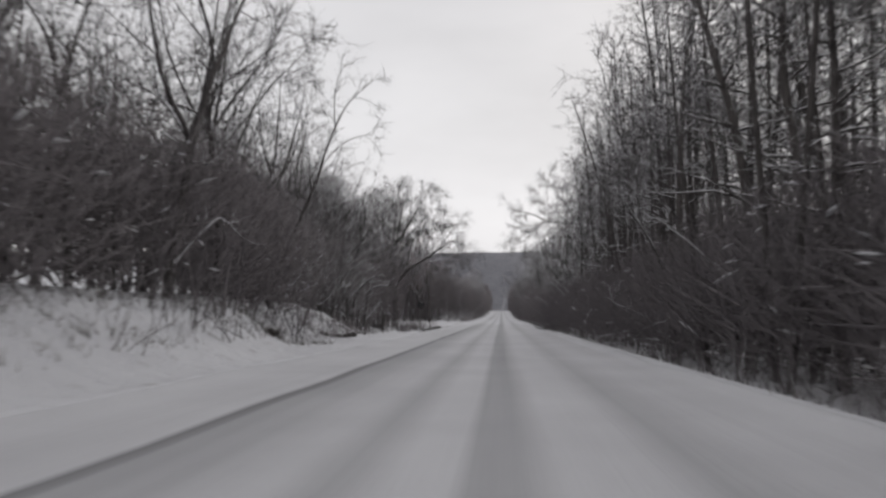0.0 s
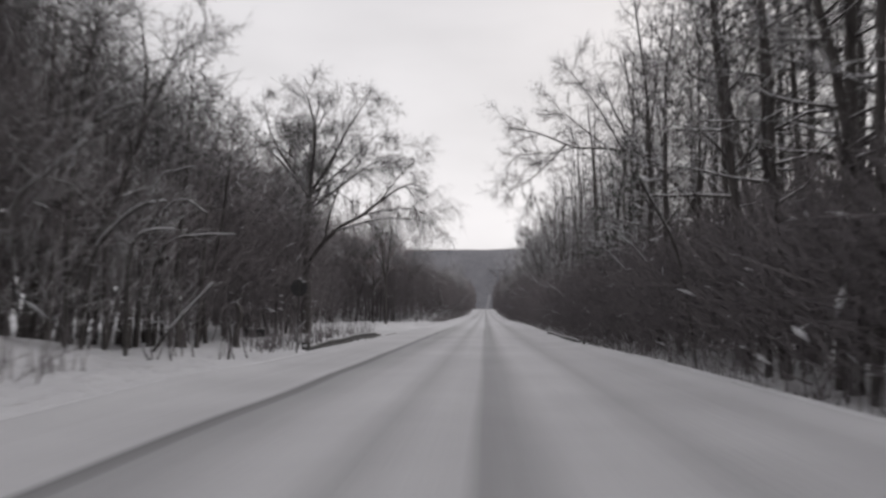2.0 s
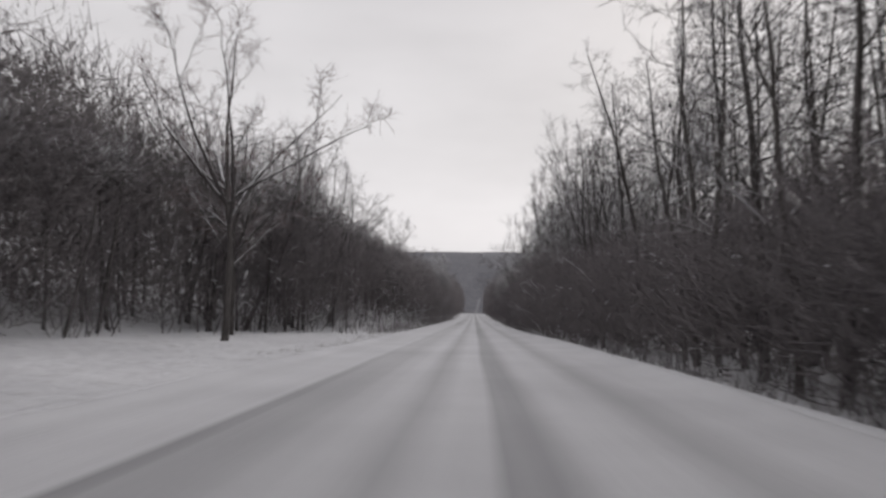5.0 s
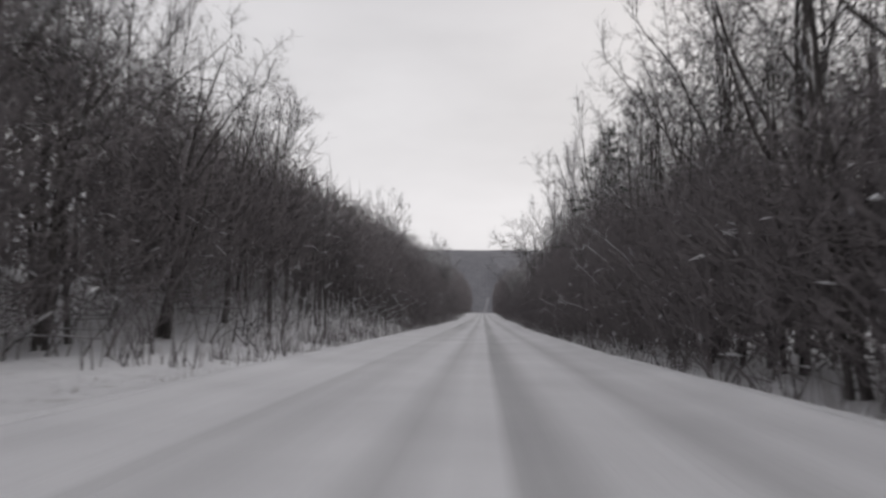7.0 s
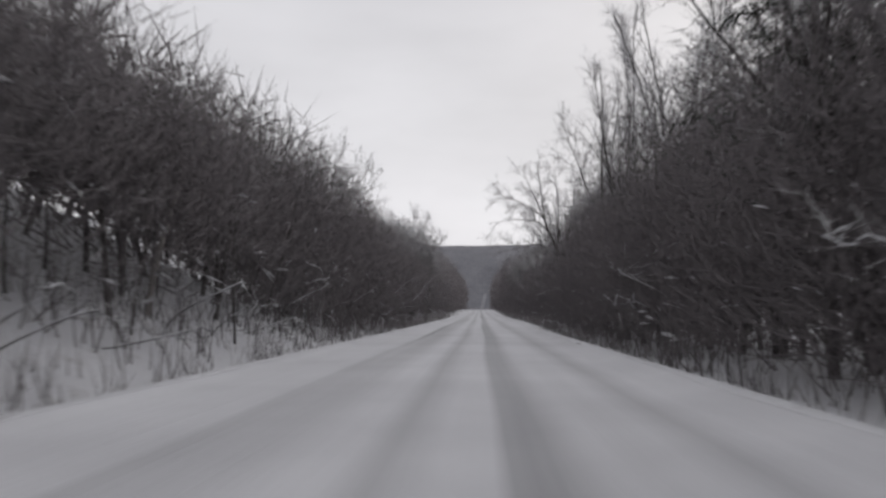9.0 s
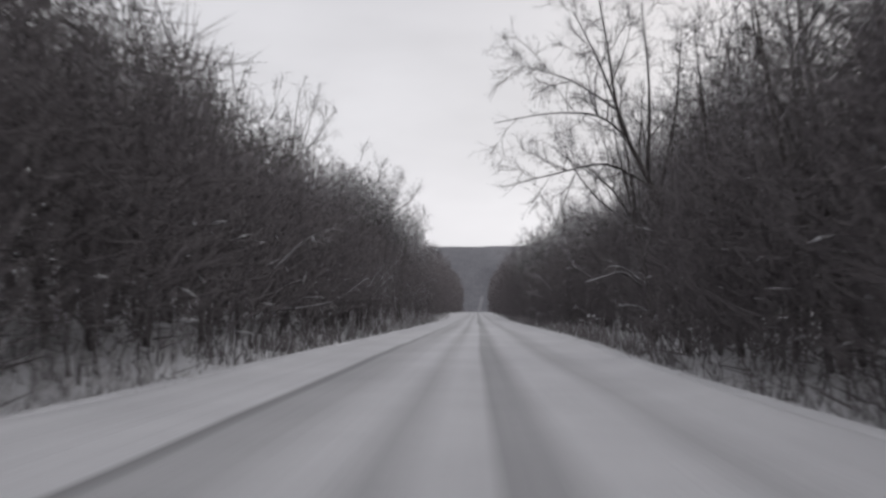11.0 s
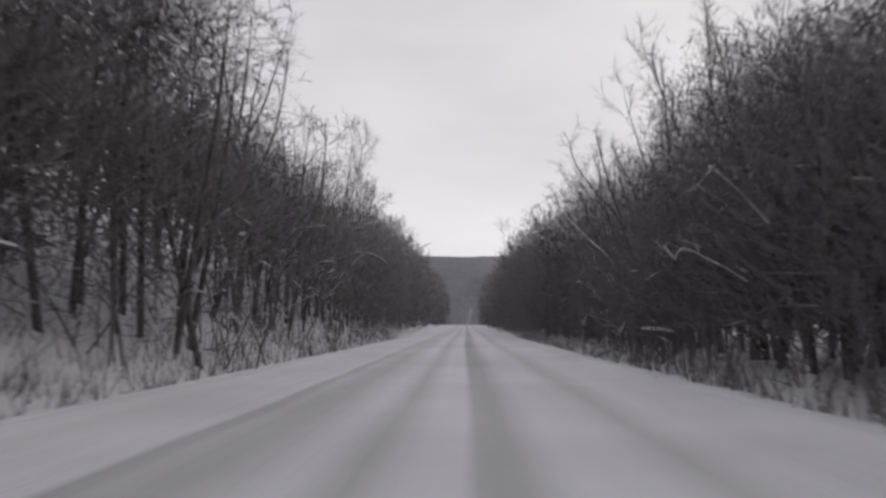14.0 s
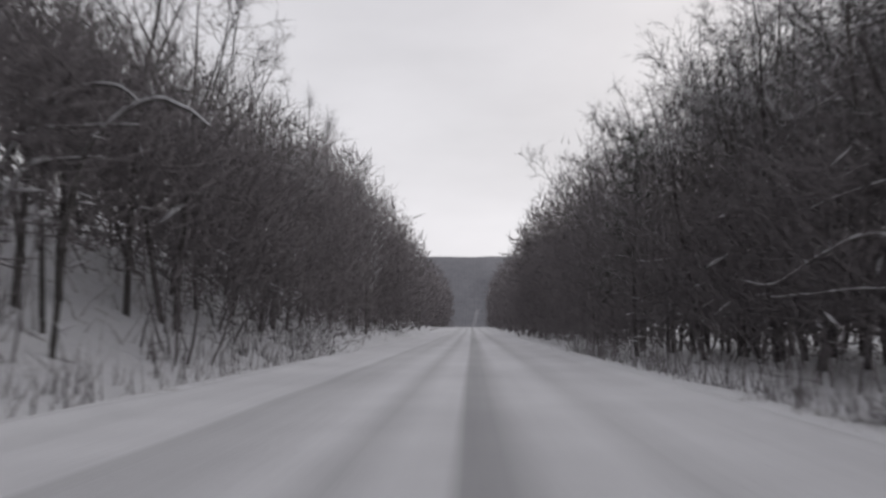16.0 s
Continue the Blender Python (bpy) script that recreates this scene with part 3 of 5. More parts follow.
# single trees that stand out
plant("willow", 0, -14.0, 90.0, 22.0, 240, (0, 1), wide=1.0)
for kind, which, x, y, h, turn, wide in (
        ("oak", 0, -12.0, 24.0, 17.5, 30, 1.1), ("fan", 1, -13.0, 30.0, 17.0, 10, 1.0), ("oak", 1, -13.8, 40.0, 17.0, 200, 1.1), ("oak", 2, -16.0, 47.0, 15.5, 130, 1.0), ("fan", 0, -15.0, 54.0, 14.5, 70, 0.9),
        ("oak", 1, -15.0, 60.0, 15.0, 80, 1.05), ("oak", 0, -15.0, 65.5, 13.0, 160, 1.0), ("fan", 0, -16.5, 63.0, 17.0, 20, 1.0), ("redfan", 0, -13.8, 131.0, 19.5, 300, 1.0), ("redfan", 0, -17.5, 142.0, 15.0, 60, 1.0),
        ("oak", 1, -20.0, 152.0, 19.0, 40, 1.1), ("fan", 0, -18.5, 160.0, 18.0, 90, 1.0), ("oak", 2, -23.5, 148.0, 19.0, 0, 1.1), ("birch", 0, -21.5, 170.0, 21.0, 50, 0.9), ("birch", 1, -22.5, 178.0, 20.0, 10, 0.8),
        ("birch", 0, -27.0, 212.0, 25.0, 200, 1.1), ("birch", 1, -24.0, 205.0, 21.0, 130, 0.9), ("birch", 1, -30.0, 221.0, 25.0, 300, 1.0), ("oak", 0, -14.5, 219.0, 16.5, 220, 0.8),
        ("fan", 1, -24.5, 294.0, 25.0, 20, 0.75), ("birch", 0, -12.0, 289.0, 20.0, 0, 0.8), ("birch", 1, -12.0, 327.0, 20.0, 90, 0.75), ("birch", 0, -17.5, 372.0, 23.0, 45, 0.8), ("fan", 0, -14.0, 262.0, 16.0, 45, 0.9),
        ("oak", 1, -14.5, 300.0, 17.0, 10, 0.9), ("fan", 1, -14.5, 336.0, 17.0, 110, 0.9),
        ("poplar", 0, 11.8, 225.0, 26.0, 0, 0.85), ("poplar", 1, 10.6, 219.0, 22.0, 60, 0.95), ("poplar", 0, 13.2, 212.0, 23.0, 120, 1.0), ("poplar", 1, 14.6, 221.0, 26.0, 200, 1.0), ("poplar", 1, 12.2, 207.0, 21.0, 310, 1.1), ("vase", 0, 9.8, 246.0, 14.0, 90, 0.8),
        ("vase", 1, 14.0, 297.0, 18.5, 20, 0.85), ("vase", 2, 17.5, 287.0, 19.0, 70, 0.8), ("vase", 0, 13.4, 308.0, 20.0, 160, 0.9), ("vase", 2, 14.2, 303.0, 19.5, 20, 0.9), ("vase", 1, 12.4, 321.0, 17.5, 260, 0.7),
        ("vase", 2, 14.5, 272.0, 18.0, 10, 0.9), ("oak", 1, 14.0, 264.0, 18.5, 80, 0.9), ("fan", 1, 13.5, 333.0, 18.5, 30, 1.0), ("fan", 0, 15.8, 327.0, 18.5, 160, 1.0), ("oak", 0, 14.6, 338.0, 18.5, 10, 1.0), ("oak", 2, 17.0, 333.0, 19.0, 70, 1.0), ("oak", 1, 12.6, 328.0, 15.0, 10, 1.0), ("fan", 0, 12.5, 341.0, 17.0, 100, 0.8),
        ("vase", 2, 13.4, 256.0, 17.0, 60, 1.0), ("fan", 0, 15.0, 260.0, 17.5, 10, 1.0), ("oak", 2, 15.6, 251.0, 17.5, 90, 1.0), ("fan", 0, 11.5, 150.0, 20.0, 30, 1.0), ("vase", 1, 11.2, 157.0, 20.0, 200, 1.0), ("fan", 1, 11.4, 166.0, 20.0, 120, 0.95), ("oak", 0, 11.6, 174.0, 19.0, 20, 0.95), ("alder", 1, 11.5, 142.0, 22.0, 100, 1.0), ("alder", 2, 12.5, 166.0, 21.0, 10, 1.1)):
    plant(kind, which, x, y, h, turn, (0, 2 if x < 0 else -2), wide=wide)
plant("fan", 1, 11.0, 252.0, 17.2, 230, (0, -1), wide=1.05)
for k in range(16):
    plant("back", k, -9.2 - (k * 37 % 60) * 0.11, 171.0 + k * 1.9, 7.4 + (k * 7 % 5) * 0.5, k * 61, (0, (k * 5) % 9 - 2), "thin young bare tree standing in the snow of the slope", 0.8)
for k in range(16):
    plant("shrub", k, -8.4 - (k * 29 % 40) * 0.10, 160.0 + k * 3.0, 1.5 + (k * 3 % 4) * 0.4, k * 71, (k * 7 % 20 - 10, k * 5 % 24 - 12), "low dark bush in the snow before the woods", 1.5)
for x, y, h in ((10.6, 86.0, 15.0), (10.8, 192.0, 19.0), (13.2, 186.0, 20.0), (12.6, 200.0, 18.5), (9.4, 341.0, 12.5)):
    plant("pine", int(y), x, y, h, y * 7)


# ---------------------------------------------------------------- undergrowth
def blades(base, d, ln, r, g):
    """Thin pointed three-sided twigs from base along d."""
    n = len(base)
    d = d / np.linalg.norm(d, axis=1, keepdims=True)
    u = np.cross(d, g.normal(size=(n, 3)))
    u /= np.linalg.norm(u, axis=1, keepdims=True)
    w = np.cross(d, u)
    r, ln = r[:, None], ln[:, None]
    v = np.stack([base + u * r, base - 0.5 * u * r + 0.87 * w * r, base - 0.5 * u * r - 0.87 * w * r, base + d * ln], 1)
    o = np.arange(n)[:, None] * 4
    f = np.stack([o + [[0, 1, 3]], o + [[1, 2, 3]], o + [[2, 0, 3]]], 1).reshape(-1, 3)
    return v.reshape(-1, 3), f


def undergrowth(seed, side, y0, y1, deep, bushes, per, r, low, grow, name, label, length=(0.7, 1.9), mat=BRUSH):
    g = np.random.default_rng(seed)
    cy = g.uniform(y0, y1, bushes)
    q = deep[0] + (deep[1] - deep[0]) * g.uniform(0, 1, bushes) ** 1.3
    cx = side * (edge(side, cy) + q)
    ch = (np.interp(cy, *(B_LEFT if side < 0 else B_RIGHT)) + 0.9 + grow * (q - 2.0) - 0.8 * np.maximum(land(cx, cy) - level(cy), 0) * (side < 0)) * 1.12 * g.uniform(0.84, 1.04, bushes)
    n = bushes * per
    full = np.maximum(ch, 1.0) * (1 - 0.5 * (side < 0) * smooth(cy, 284, 292) * (1 - smooth(cy, 324, 334)))
    k = g.choice(bushes, n, p=full / full.sum())
    rho, ang = 1.9 * np.sqrt(g.uniform(0, 1, n)), g.uniform(0, 2 * np.pi, n)
    ox, oy = rho * np.cos(ang), rho * np.sin(ang)
    lo = (low * np.interp(cy, *(LOW_L if side < 0 else LOW_R)) * g.uniform(0.35, 1.5, bushes))[k]
    h = lo + np.maximum(ch[k] * (1 - 0.12 * rho * rho) - lo, 0.6) * g.uniform(0, 1, n) ** 0.8
    base = np.stack([cx[k] + ox, cy[k] + oy, land(cx, cy)[k] + h - 0.6], 1)
    d = np.stack([ox * 0.35 + g.normal(0, 0.4, n), oy * 0.35 + g.normal(0, 0.4, n), g.uniform(0.0, 1.3, n)], 1)
    v, f = blades(base, d, g.uniform(*length, n), r * g.uniform(0.5, 1.2, n), g)
    return tagged(new(name, tri_mesh(name, (v, f, mat))), label, "undergrowth", kind="stuff")


for side in (-1, 1):
    for k, y0 in enumerate((-8, 105, 220)):
        undergrowth(70 + side * 7 + k, side, y0, y0 + 116, (0.5, 5.5), 360, 100, 0.028, 1.0, 0.30, "undergrowth", "dense dark leafless brush along the edge of the woods", (0.5, 1.45))
        undergrowth(90 + side * 7 + k, side, y0, y0 + 116, (1.8, 7.0), 330, 50, 0.043, 1.0, 0.35, "inner_undergrowth", "dark leafless brush inside the woods", (1.2, 2.8))
    undergrowth(100 + side, side, -8, 345, (6.5, 17.0), 520, 46, 0.105, 1.0, 0.3, "deep_undergrowth", "dark leafless brush deep inside the woods", (1.4, 3.2))
    undergrowth(105 + side, side, 334, 400, (0.6, 7.0), 170, 120, 0.042, 1.0, 0.3, "undergrowth", "dense dark leafless brush along the edge of the woods", (0.6, 1.6))
    undergrowth(110 + side, side, 385, 600, (0.8, 12.0), 280, 38, 0.16, 1.0, 0.3, "far_woods", "dark leafless woods lining the far road", (1.2, 3.0))
    if side < 0:
        undergrowth(117, side, 136, 184, (5.0, 14.0), 50, 60, 0.075, 1.0, 0.3, "deep_undergrowth", "dark leafless brush deep inside the woods", (1.2, 2.8))
    # dark brush that stands low and close to the road
    for k, (y0, y1) in enumerate(((196, 230), (260, 345)) if side < 0 else ((196, 238), (266, 345))):
        undergrowth(125 + side + 3 * k, side, y0, y1, (-0.9, 1.6), int((y1 - y0) * 1.5), 60, 0.017, 0.25, 0.6, "low_brush", "low dark leafless brush at the road edge", (0.5, 1.2))
    undergrowth(115 + side, side, 340, 400, (5.0, 12.0), 100, 40, 0.10, 1.0, 0.3, "deep_undergrowth", "dark leafless brush deep inside the woods", (1.2, 3.0))
    # crowns of the woods along the far road, thinning upward
    g = np.random.default_rng(120 + side)
    n = 110
    ty, tq = g.uniform(362, 600, n), g.uniform(1.5, 12, n)
    tx = side * (edge(side, ty) + tq)
    th = np.interp(ty, *(H_LEFT if side < 0 else H_RIGHT)) * g.uniform(0.8, 1.05, n)
    k = np.repeat(np.arange(n), 100)
    u = g.uniform(0.3, 1.0, len(k))
    rad = 2.6 * np.sin(np.pi * np.clip((u - 0.22) / 0.85, 0, 1)) * np.sqrt(g.uniform(0, 1, len(k)))
    a = g.uniform(0, 6.283, len(k))
    base = np.stack([tx[k] + rad * np.cos(a) * 0.6, ty[k] + rad * np.sin(a) * 0.6, land(tx, ty)[k] + u * th[k] - 0.8], 1)
    d = np.stack([np.cos(a), np.sin(a), g.uniform(0.4, 1.6, len(k))], 1)
    v1, f1 = blades(base, d, g.uniform(0.8, 2.0, len(k)), 0.07 * g.uniform(0.5, 1.2, len(k)), g)
    wd = Wood()
    for x, y, h in zip(tx, ty, th):
        z = float(land(x, y))
        wd.add((x, y, z - 0.3), (x, y, z + h * 0.95), 0.16, 0.02, 5)
    tagged(new("far_tree_row", tri_mesh("far_tree_row", (*wd.arrays(), BARK), (v1, f1, TWIG))), "bare trees along the far end of the road", "trees", kind="stuff")


undergrowth(131, -1, 44, 67, (-0.6, 2.6), 60, 70, 0.014, 0.5, 0.3, "frosted_brush", "fine snow-dusted brush above the roadside bank", (0.5, 1.2), FROST_TWIG)


# bare crowns inside the woods, seen between and above the nearer trees
def midstory(seed, side, y0, y1, n, per, r, q0, q1, low, top):
    g = np.random.default_rng(seed)
    ty, tq = g.uniform(y0, y1, n), q0 + (q1 - q0) * g.uniform(0, 1, n) ** 1.2
    tx = side * (edge(side, ty) + tq)
    ground_z = land(tx, ty)
    roof = level(ty) + np.interp(ty, *(H_LEFT if side < 0 else H_RIGHT)) * top * g.uniform(0.72, 1.03, n)
    foot = level(ty) + np.interp(ty, *(B_LEFT if side < 0 else B_RIGHT)) * low
    foot = np.maximum(np.minimum(foot, roof - 3.0), ground_z + 1.0)
    half, mid = (roof - foot) / 2, (roof + foot) / 2
    k = np.repeat(np.arange(n), per)
    m = len(k)
    d = g.normal(size=(m, 3))
    d /= np.linalg.norm(d, axis=1, keepdims=True)
    rho = g.uniform(0, 1, m) ** 0.45
    wide = g.uniform(1.8, 3.0, n)[k]
    base = np.stack([tx[k] + d[:, 0] * rho * wide, ty[k] + d[:, 1] * rho * wide, mid[k] + d[:, 2] * rho * half[k] * 0.9], 1)
    way = d * [0.9, 0.9, 0.3] + g.normal(0, 0.45, (m, 3)) + [0, 0, 0.35]
    v1, f1 = blades(base, way, g.uniform(0.6, 1.5, m), r * g.uniform(0.6, 1.3, m), g)
    wd = Wood()
    for x, y, z, h in zip(tx[::2], ty[::2], ground_z[::2], roof[::2]):
        dx, dy = g.normal(0, 0.7, 2)
        wd.add((x, y, z - 0.3), (x + dx, y + dy, (z + h) * 0.5), 0.13, 0.08, 5)
        wd.add((x + dx, y + dy, (z + h) * 0.5), (x + 1.4 * dx, y + 1.4 * dy, h - 1.6), 0.08, 0.015, 5)
    tagged(new("deep_woods", tri_mesh("deep_woods", (*wd.arrays(), BARK), (v1, f1, TWIG))), "bare trees standing deep inside the snowy woods", "trees", kind="stuff")


for args in ((141, 1, 0, 150, 250, 155, 0.027, 4, 18, 1.35, 0.95), (142, 1, 140, 246, 200, 150, 0.024, 2.5, 13, 0.75, 0.92), (143, 1, 240, 345, 190, 150, 0.024, 2.5, 13, 0.75, 1.0),
             (149, 1, 286, 316, 60, 155, 0.026, 4.5, 10, 1.0, 1.35), (150, 1, 316, 345, 50, 155, 0.026, 4.5, 11, 1.0, 1.12), (154, -1, 264, 290, 40, 155, 0.024, 0.5, 5, 0.9, 1.0), (153, -1, 52, 71, 44, 155, 0.024, 1.0, 6, 0.9, 0.92), (152, 1, 246, 266, 40, 155, 0.024, 3.5, 9, 1.0, 1.45), (151, 1, 8, 72, 80, 155, 0.027, 1.5, 7, 1.5, 0.9), (144, -1, 0, 76, 160, 140, 0.024, 3.0, 14, 0.8, 0.9), (145, -1, 66, 148, 120, 180, 0.027, 1.5, 13, 0.6, 1.1), (146, -1, 146, 240, 220, 155, 0.024, 2.5, 14, 0.8, 0.95), (147, -1, 238, 288, 110, 155, 0.024, 2.5, 13, 0.75, 0.95), (148, -1, 286, 345, 80, 150, 0.024, 2.5, 13, 0.9, 0.95)):
    midstory(*args)


# ---------------------------------------------------------------- small makers
def bm_object(name, bm, mat, parent=None, smoothed=True):
    me = bpy.data.meshes.new(name)
    bm.normal_update()
    bm.to_mesh(me)
    bm.free()
    me.materials.append(mat)
    if smoothed:
        me.polygons.foreach_set("use_smooth", np.ones(len(me.polygons), bool))
    ob = new(name, me)
    if parent is not None:
        ob.parent = parent
    return ob


def box(name, centre, size, mat, parent=None, bevel=0.01):
    bm = bmesh.new()
    bmesh.ops.create_cube(bm, size=1.0, matrix=Matrix.Translation(centre) @ Matrix.Diagonal((*size, 1)))
    bmesh.ops.bevel(bm, geom=bm.edges[:], offset=bevel, segments=1, affect="EDGES")
    return bm_object(name, bm, mat, parent, False)


def strip(name, section, ys, base, mat, parent=None):
    """A section of (x, z) points drawn out along the road; base(y) gives its shift in x and z."""
    bm = bmesh.new()
    rows = []
    for y in ys:
        dx, dz = base(y)
        rows.append([bm.verts.new((x + dx, y, z + dz)) for x, z in section])
    for a, b in zip(rows, rows[1:]):
        for i in range(len(section)):
            j = (i + 1) % len(section)
            bm.faces.new((a[i], a[j], b[j], b[i]))
    bm.faces.new(rows[0][::-1])
    bm.faces.new(rows[-1])
    bmesh.ops.recalc_face_normals(bm, faces=bm.faces[:])
    return bm_object(name, bm, mat, parent, False)


# ---------------------------------------------------------------- guardrails of the culvert
def guardrail(x, y0, y1, side, low, words):
    top = new("guardrail")
    tagged(top, words, "guardrail", "culvert guardrails")
    wave_out = [(0.00, 0.00), (0.05, 0.05), (0.05, 0.10), (0.0, 0.155), (0.05, 0.21), (0.05, 0.26), (0.0, 0.31)]
    section = [(-side * a, z) for a, z in wave_out] + [(-side * (a - 0.012), z) for a, z in reversed(wave_out)]

    def base(y):
        dip = 0.22 * float(1 - smooth(min(y - y0, y1 - y), 0.5, 4.0))
        return x + side * dip * 0.8 + 0.03 * math.sin(y * 0.9), float(level(y)) + low - dip + 0.035 * math.sin(y * 0.53 + side)

    beam = strip("beam", section, np.arange(y0, y1 + 0.01, 0.5), base, STEEL, top)
    for y in np.arange(y0 + 1.0, y1, 2.0):
        bx, bz = base(y)
        box("post", (bx + side * 0.10, y, bz - 0.15), (0.12, 0.07, 0.85), STEEL, top, 0.008)
    cap = [(-0.05, 0.0), (-0.035, 0.022), (0.0, 0.032), (0.035, 0.02), (0.05, 0.0)]
    strip("snow_cap", cap, np.arange(y0 + 2.5, y1 - 2.5, 0.7), lambda y: (base(y)[0] + side * 0.03, base(y)[1] + 0.305 + 0.012 * math.sin(y * 2.3)), SNOW, beam)
    # rounded end piece, its face plastered with snow
    bx, bz = base(y0)[0], float(level(y0)) + low + 0.02
    bm = bmesh.new()
    bmesh.ops.create_cone(bm, cap_ends=True, segments=14, radius1=0.19, radius2=0.19, depth=0.30, matrix=Matrix.Translation((bx, y0 - 0.05, bz + 0.16)))
    bmesh.ops.bevel(bm, geom=bm.edges[:], offset=0.015, segments=1, affect="EDGES")
    end_cap = bm_object("end_cap", bm, STEEL, top)
    bm = bmesh.new()
    bmesh.ops.create_icosphere(bm, subdivisions=2, radius=1.0)
    for v in bm.verts:
        v.co = Vector((bx + v.co.x * 0.10, y0 - 0.22 + v.co.y * 0.035, bz + 0.17 + v.co.z * 0.075 * (1 + 0.3 * math.sin(v.co.x * 4))))
    bm_object("snow_patch", bm, SNOW, end_cap)


guardrail(-6.95, 65.0, 84.8, -1, -0.06, "weathered steel guardrail half buried in roadside snow")
guardrail(4.85, 69.5, 90.0, 1, -0.18, "low steel guardrail sunk in the snow at the road edge")


def kerb(y0, y1):
    lump = [(-0.09, -0.2), (-0.09, 0.06), (-0.06, 0.09), (0.05, 0.09), (0.08, 0.06), (0.08, -0.2)]
    ob = strip("kerb", lump, np.arange(y0, y1, 0.9), lambda y: (-5.95 + 0.02 * math.sin(y), float(level(y)) + 0.03 * math.sin(y * 0.7)), KERB)
    return tagged(ob, "dark low kerb edge showing through the snow", "kerb", kind="structure")


KERB = bark("dark_kerb", (0.05, 0.048, 0.046), (0.11, 0.105, 0.10), -0.1)
kerb(67.5, 84.0)


def snow_pad(name, centre, size, parent, seed=0):
    """A small uneven cushion of snow."""
    bm = bmesh.new()
    bmesh.ops.create_icosphere(bm, subdivisions=2, radius=1.0)
    for v in bm.verts:
        k = 1 + 0.2 * math.sin(v.co.x * 4 + seed) + 0.12 * math.sin(v.co.z * 6 + seed)
        v.co = Vector((centre[0] + v.co.x * size[0] * k, centre[1] + v.co.y * size[1], centre[2] + max(v.co.z, -0.5) * size[2] * k))
    return bm_object(name, bm, SNOW, parent)


def road_sign(x, y, turn):
    # a round plate seen from its back, held by two clamps on a post
    z = float(land(x, y))
    hub = float(level(y)) + 2.5 - z
    top = tagged(new("road_sign"), "dark back of a round road sign on a thin snow-topped post", "road sign")
    top.matrix_basis = pose(x, y, z, 0, 1.5, turn)
    wd = Wood()
    wd.add((0, 0, -0.5), (0, 0, hub + 0.36), 0.032, 0.030, 10)
    post = new("post", tri_mesh("post", (*wd.arrays(), STEEL)))
    post.parent = top
    turned = Matrix.Translation((-0.02, 0.055, hub)) @ Matrix.Rotation(math.radians(90), 4, "X")
    bm = bmesh.new()
    bmesh.ops.create_cone(bm, cap_ends=True, segments=40, radius1=0.345, radius2=0.345, depth=0.012, matrix=turned)
    plate = bm_object("plate", bm, SIGN_BACK, top, False)
    bm = bmesh.new()
    rings = [[bm.verts.new((-0.02 + rr * math.cos(a), yy, hub + rr * math.sin(a))) for a in (k * math.tau / 40 for k in range(40))] for rr, yy in ((0.336, 0.062), (0.352, 0.062), (0.352, 0.030), (0.336, 0.030))]
    for k in range(40):
        for a in range(4):
            b = (a + 1) % 4
            bm.faces.new((rings[a][k], rings[a][(k + 1) % 40], rings[b][(k + 1) % 40], rings[b][k]))
    bmesh.ops.recalc_face_normals(bm, faces=bm.faces[:])
    bm_object("rim", bm, STEEL, plate)
    for h in (-0.17, 0.19):
        box("clamp", (-0.02, 0.03, hub + h), (0.34, 0.04, 0.035), STEEL, plate, 0.006)
    snow_pad("snow_cap", (0, 0, hub + 0.385), (0.06, 0.05, 0.05), post)
    snow_pad("snow_patch", (0.16, 0.03, hub + 0.27), (0.11, 0.02, 0.05), plate, 2)


SIGN_BACK = bark("dull_sign_back", (0.030, 0.030, 0.032), (0.050, 0.050, 0.053), -0.6, 3.0)
road_sign(-7.45, 64.8, 6)


def low_board(x, y, turn):
    z = float(land(x, y))
    top = tagged(new("board"), "low dark snow-capped board standing in the snow among trees", "board")
    top.matrix_basis = pose(x, y, z, 0, 0, turn)
    panel = box("panel", (0, 0, 0.42), (1.25, 0.05, 0.50), SIGN_BACK, top, 0.012)
    for dx in (-0.45, 0.45):
        box("post", (dx, 0.06, 0.15), (0.07, 0.06, 1.0), BARK, top, 0.008)
    snow_pad("snow_cap", (0, 0, 0.68), (0.58, 0.05, 0.04), panel, 1)


low_board(-14.6, 80.0, 8)


def snow_stake(x, y, lean, high):
    z = float(land(x, y))
    top = tagged(new("stake"), "thin dark stake with a knob of snow beside the road", "stake", "roadside stakes")
    top.location = (x, y, z)
    rng2 = random.Random(int(y * 10))
    wd = Wood()
    tip = limb(wd, rng2, Vector((0, 0, -0.3)), (lean, 0.35 * high, high), high + 0.35, 0.036, 0.026, 5, 7, 0.03, 0.0)[-1][0]
    stick = new("stick", tri_mesh("stick", (*wd.arrays(), BRUSH)))
    stick.parent = top
    snow_pad("snow_cap", tip, (0.075, 0.075, 0.10), stick, x)


snow_stake(5.75, 242.6, 0.10, 1.35)
snow_stake(6.05, 242.9, 0.08, 1.40)


# ---------------------------------------------------------------- rocks, leaning wood and snow-laden branches
def snow_on(name, dark, light, amount):
    return bark(name, dark, light, amount, 5.0)


ROCK = snow_on("dark_rock", (0.035, 0.033, 0.031), (0.10, 0.095, 0.09), 0.16)
LADEN = snow_on("snow_laden_bark", (0.05, 0.047, 0.045), (0.10, 0.095, 0.09), 0.62)


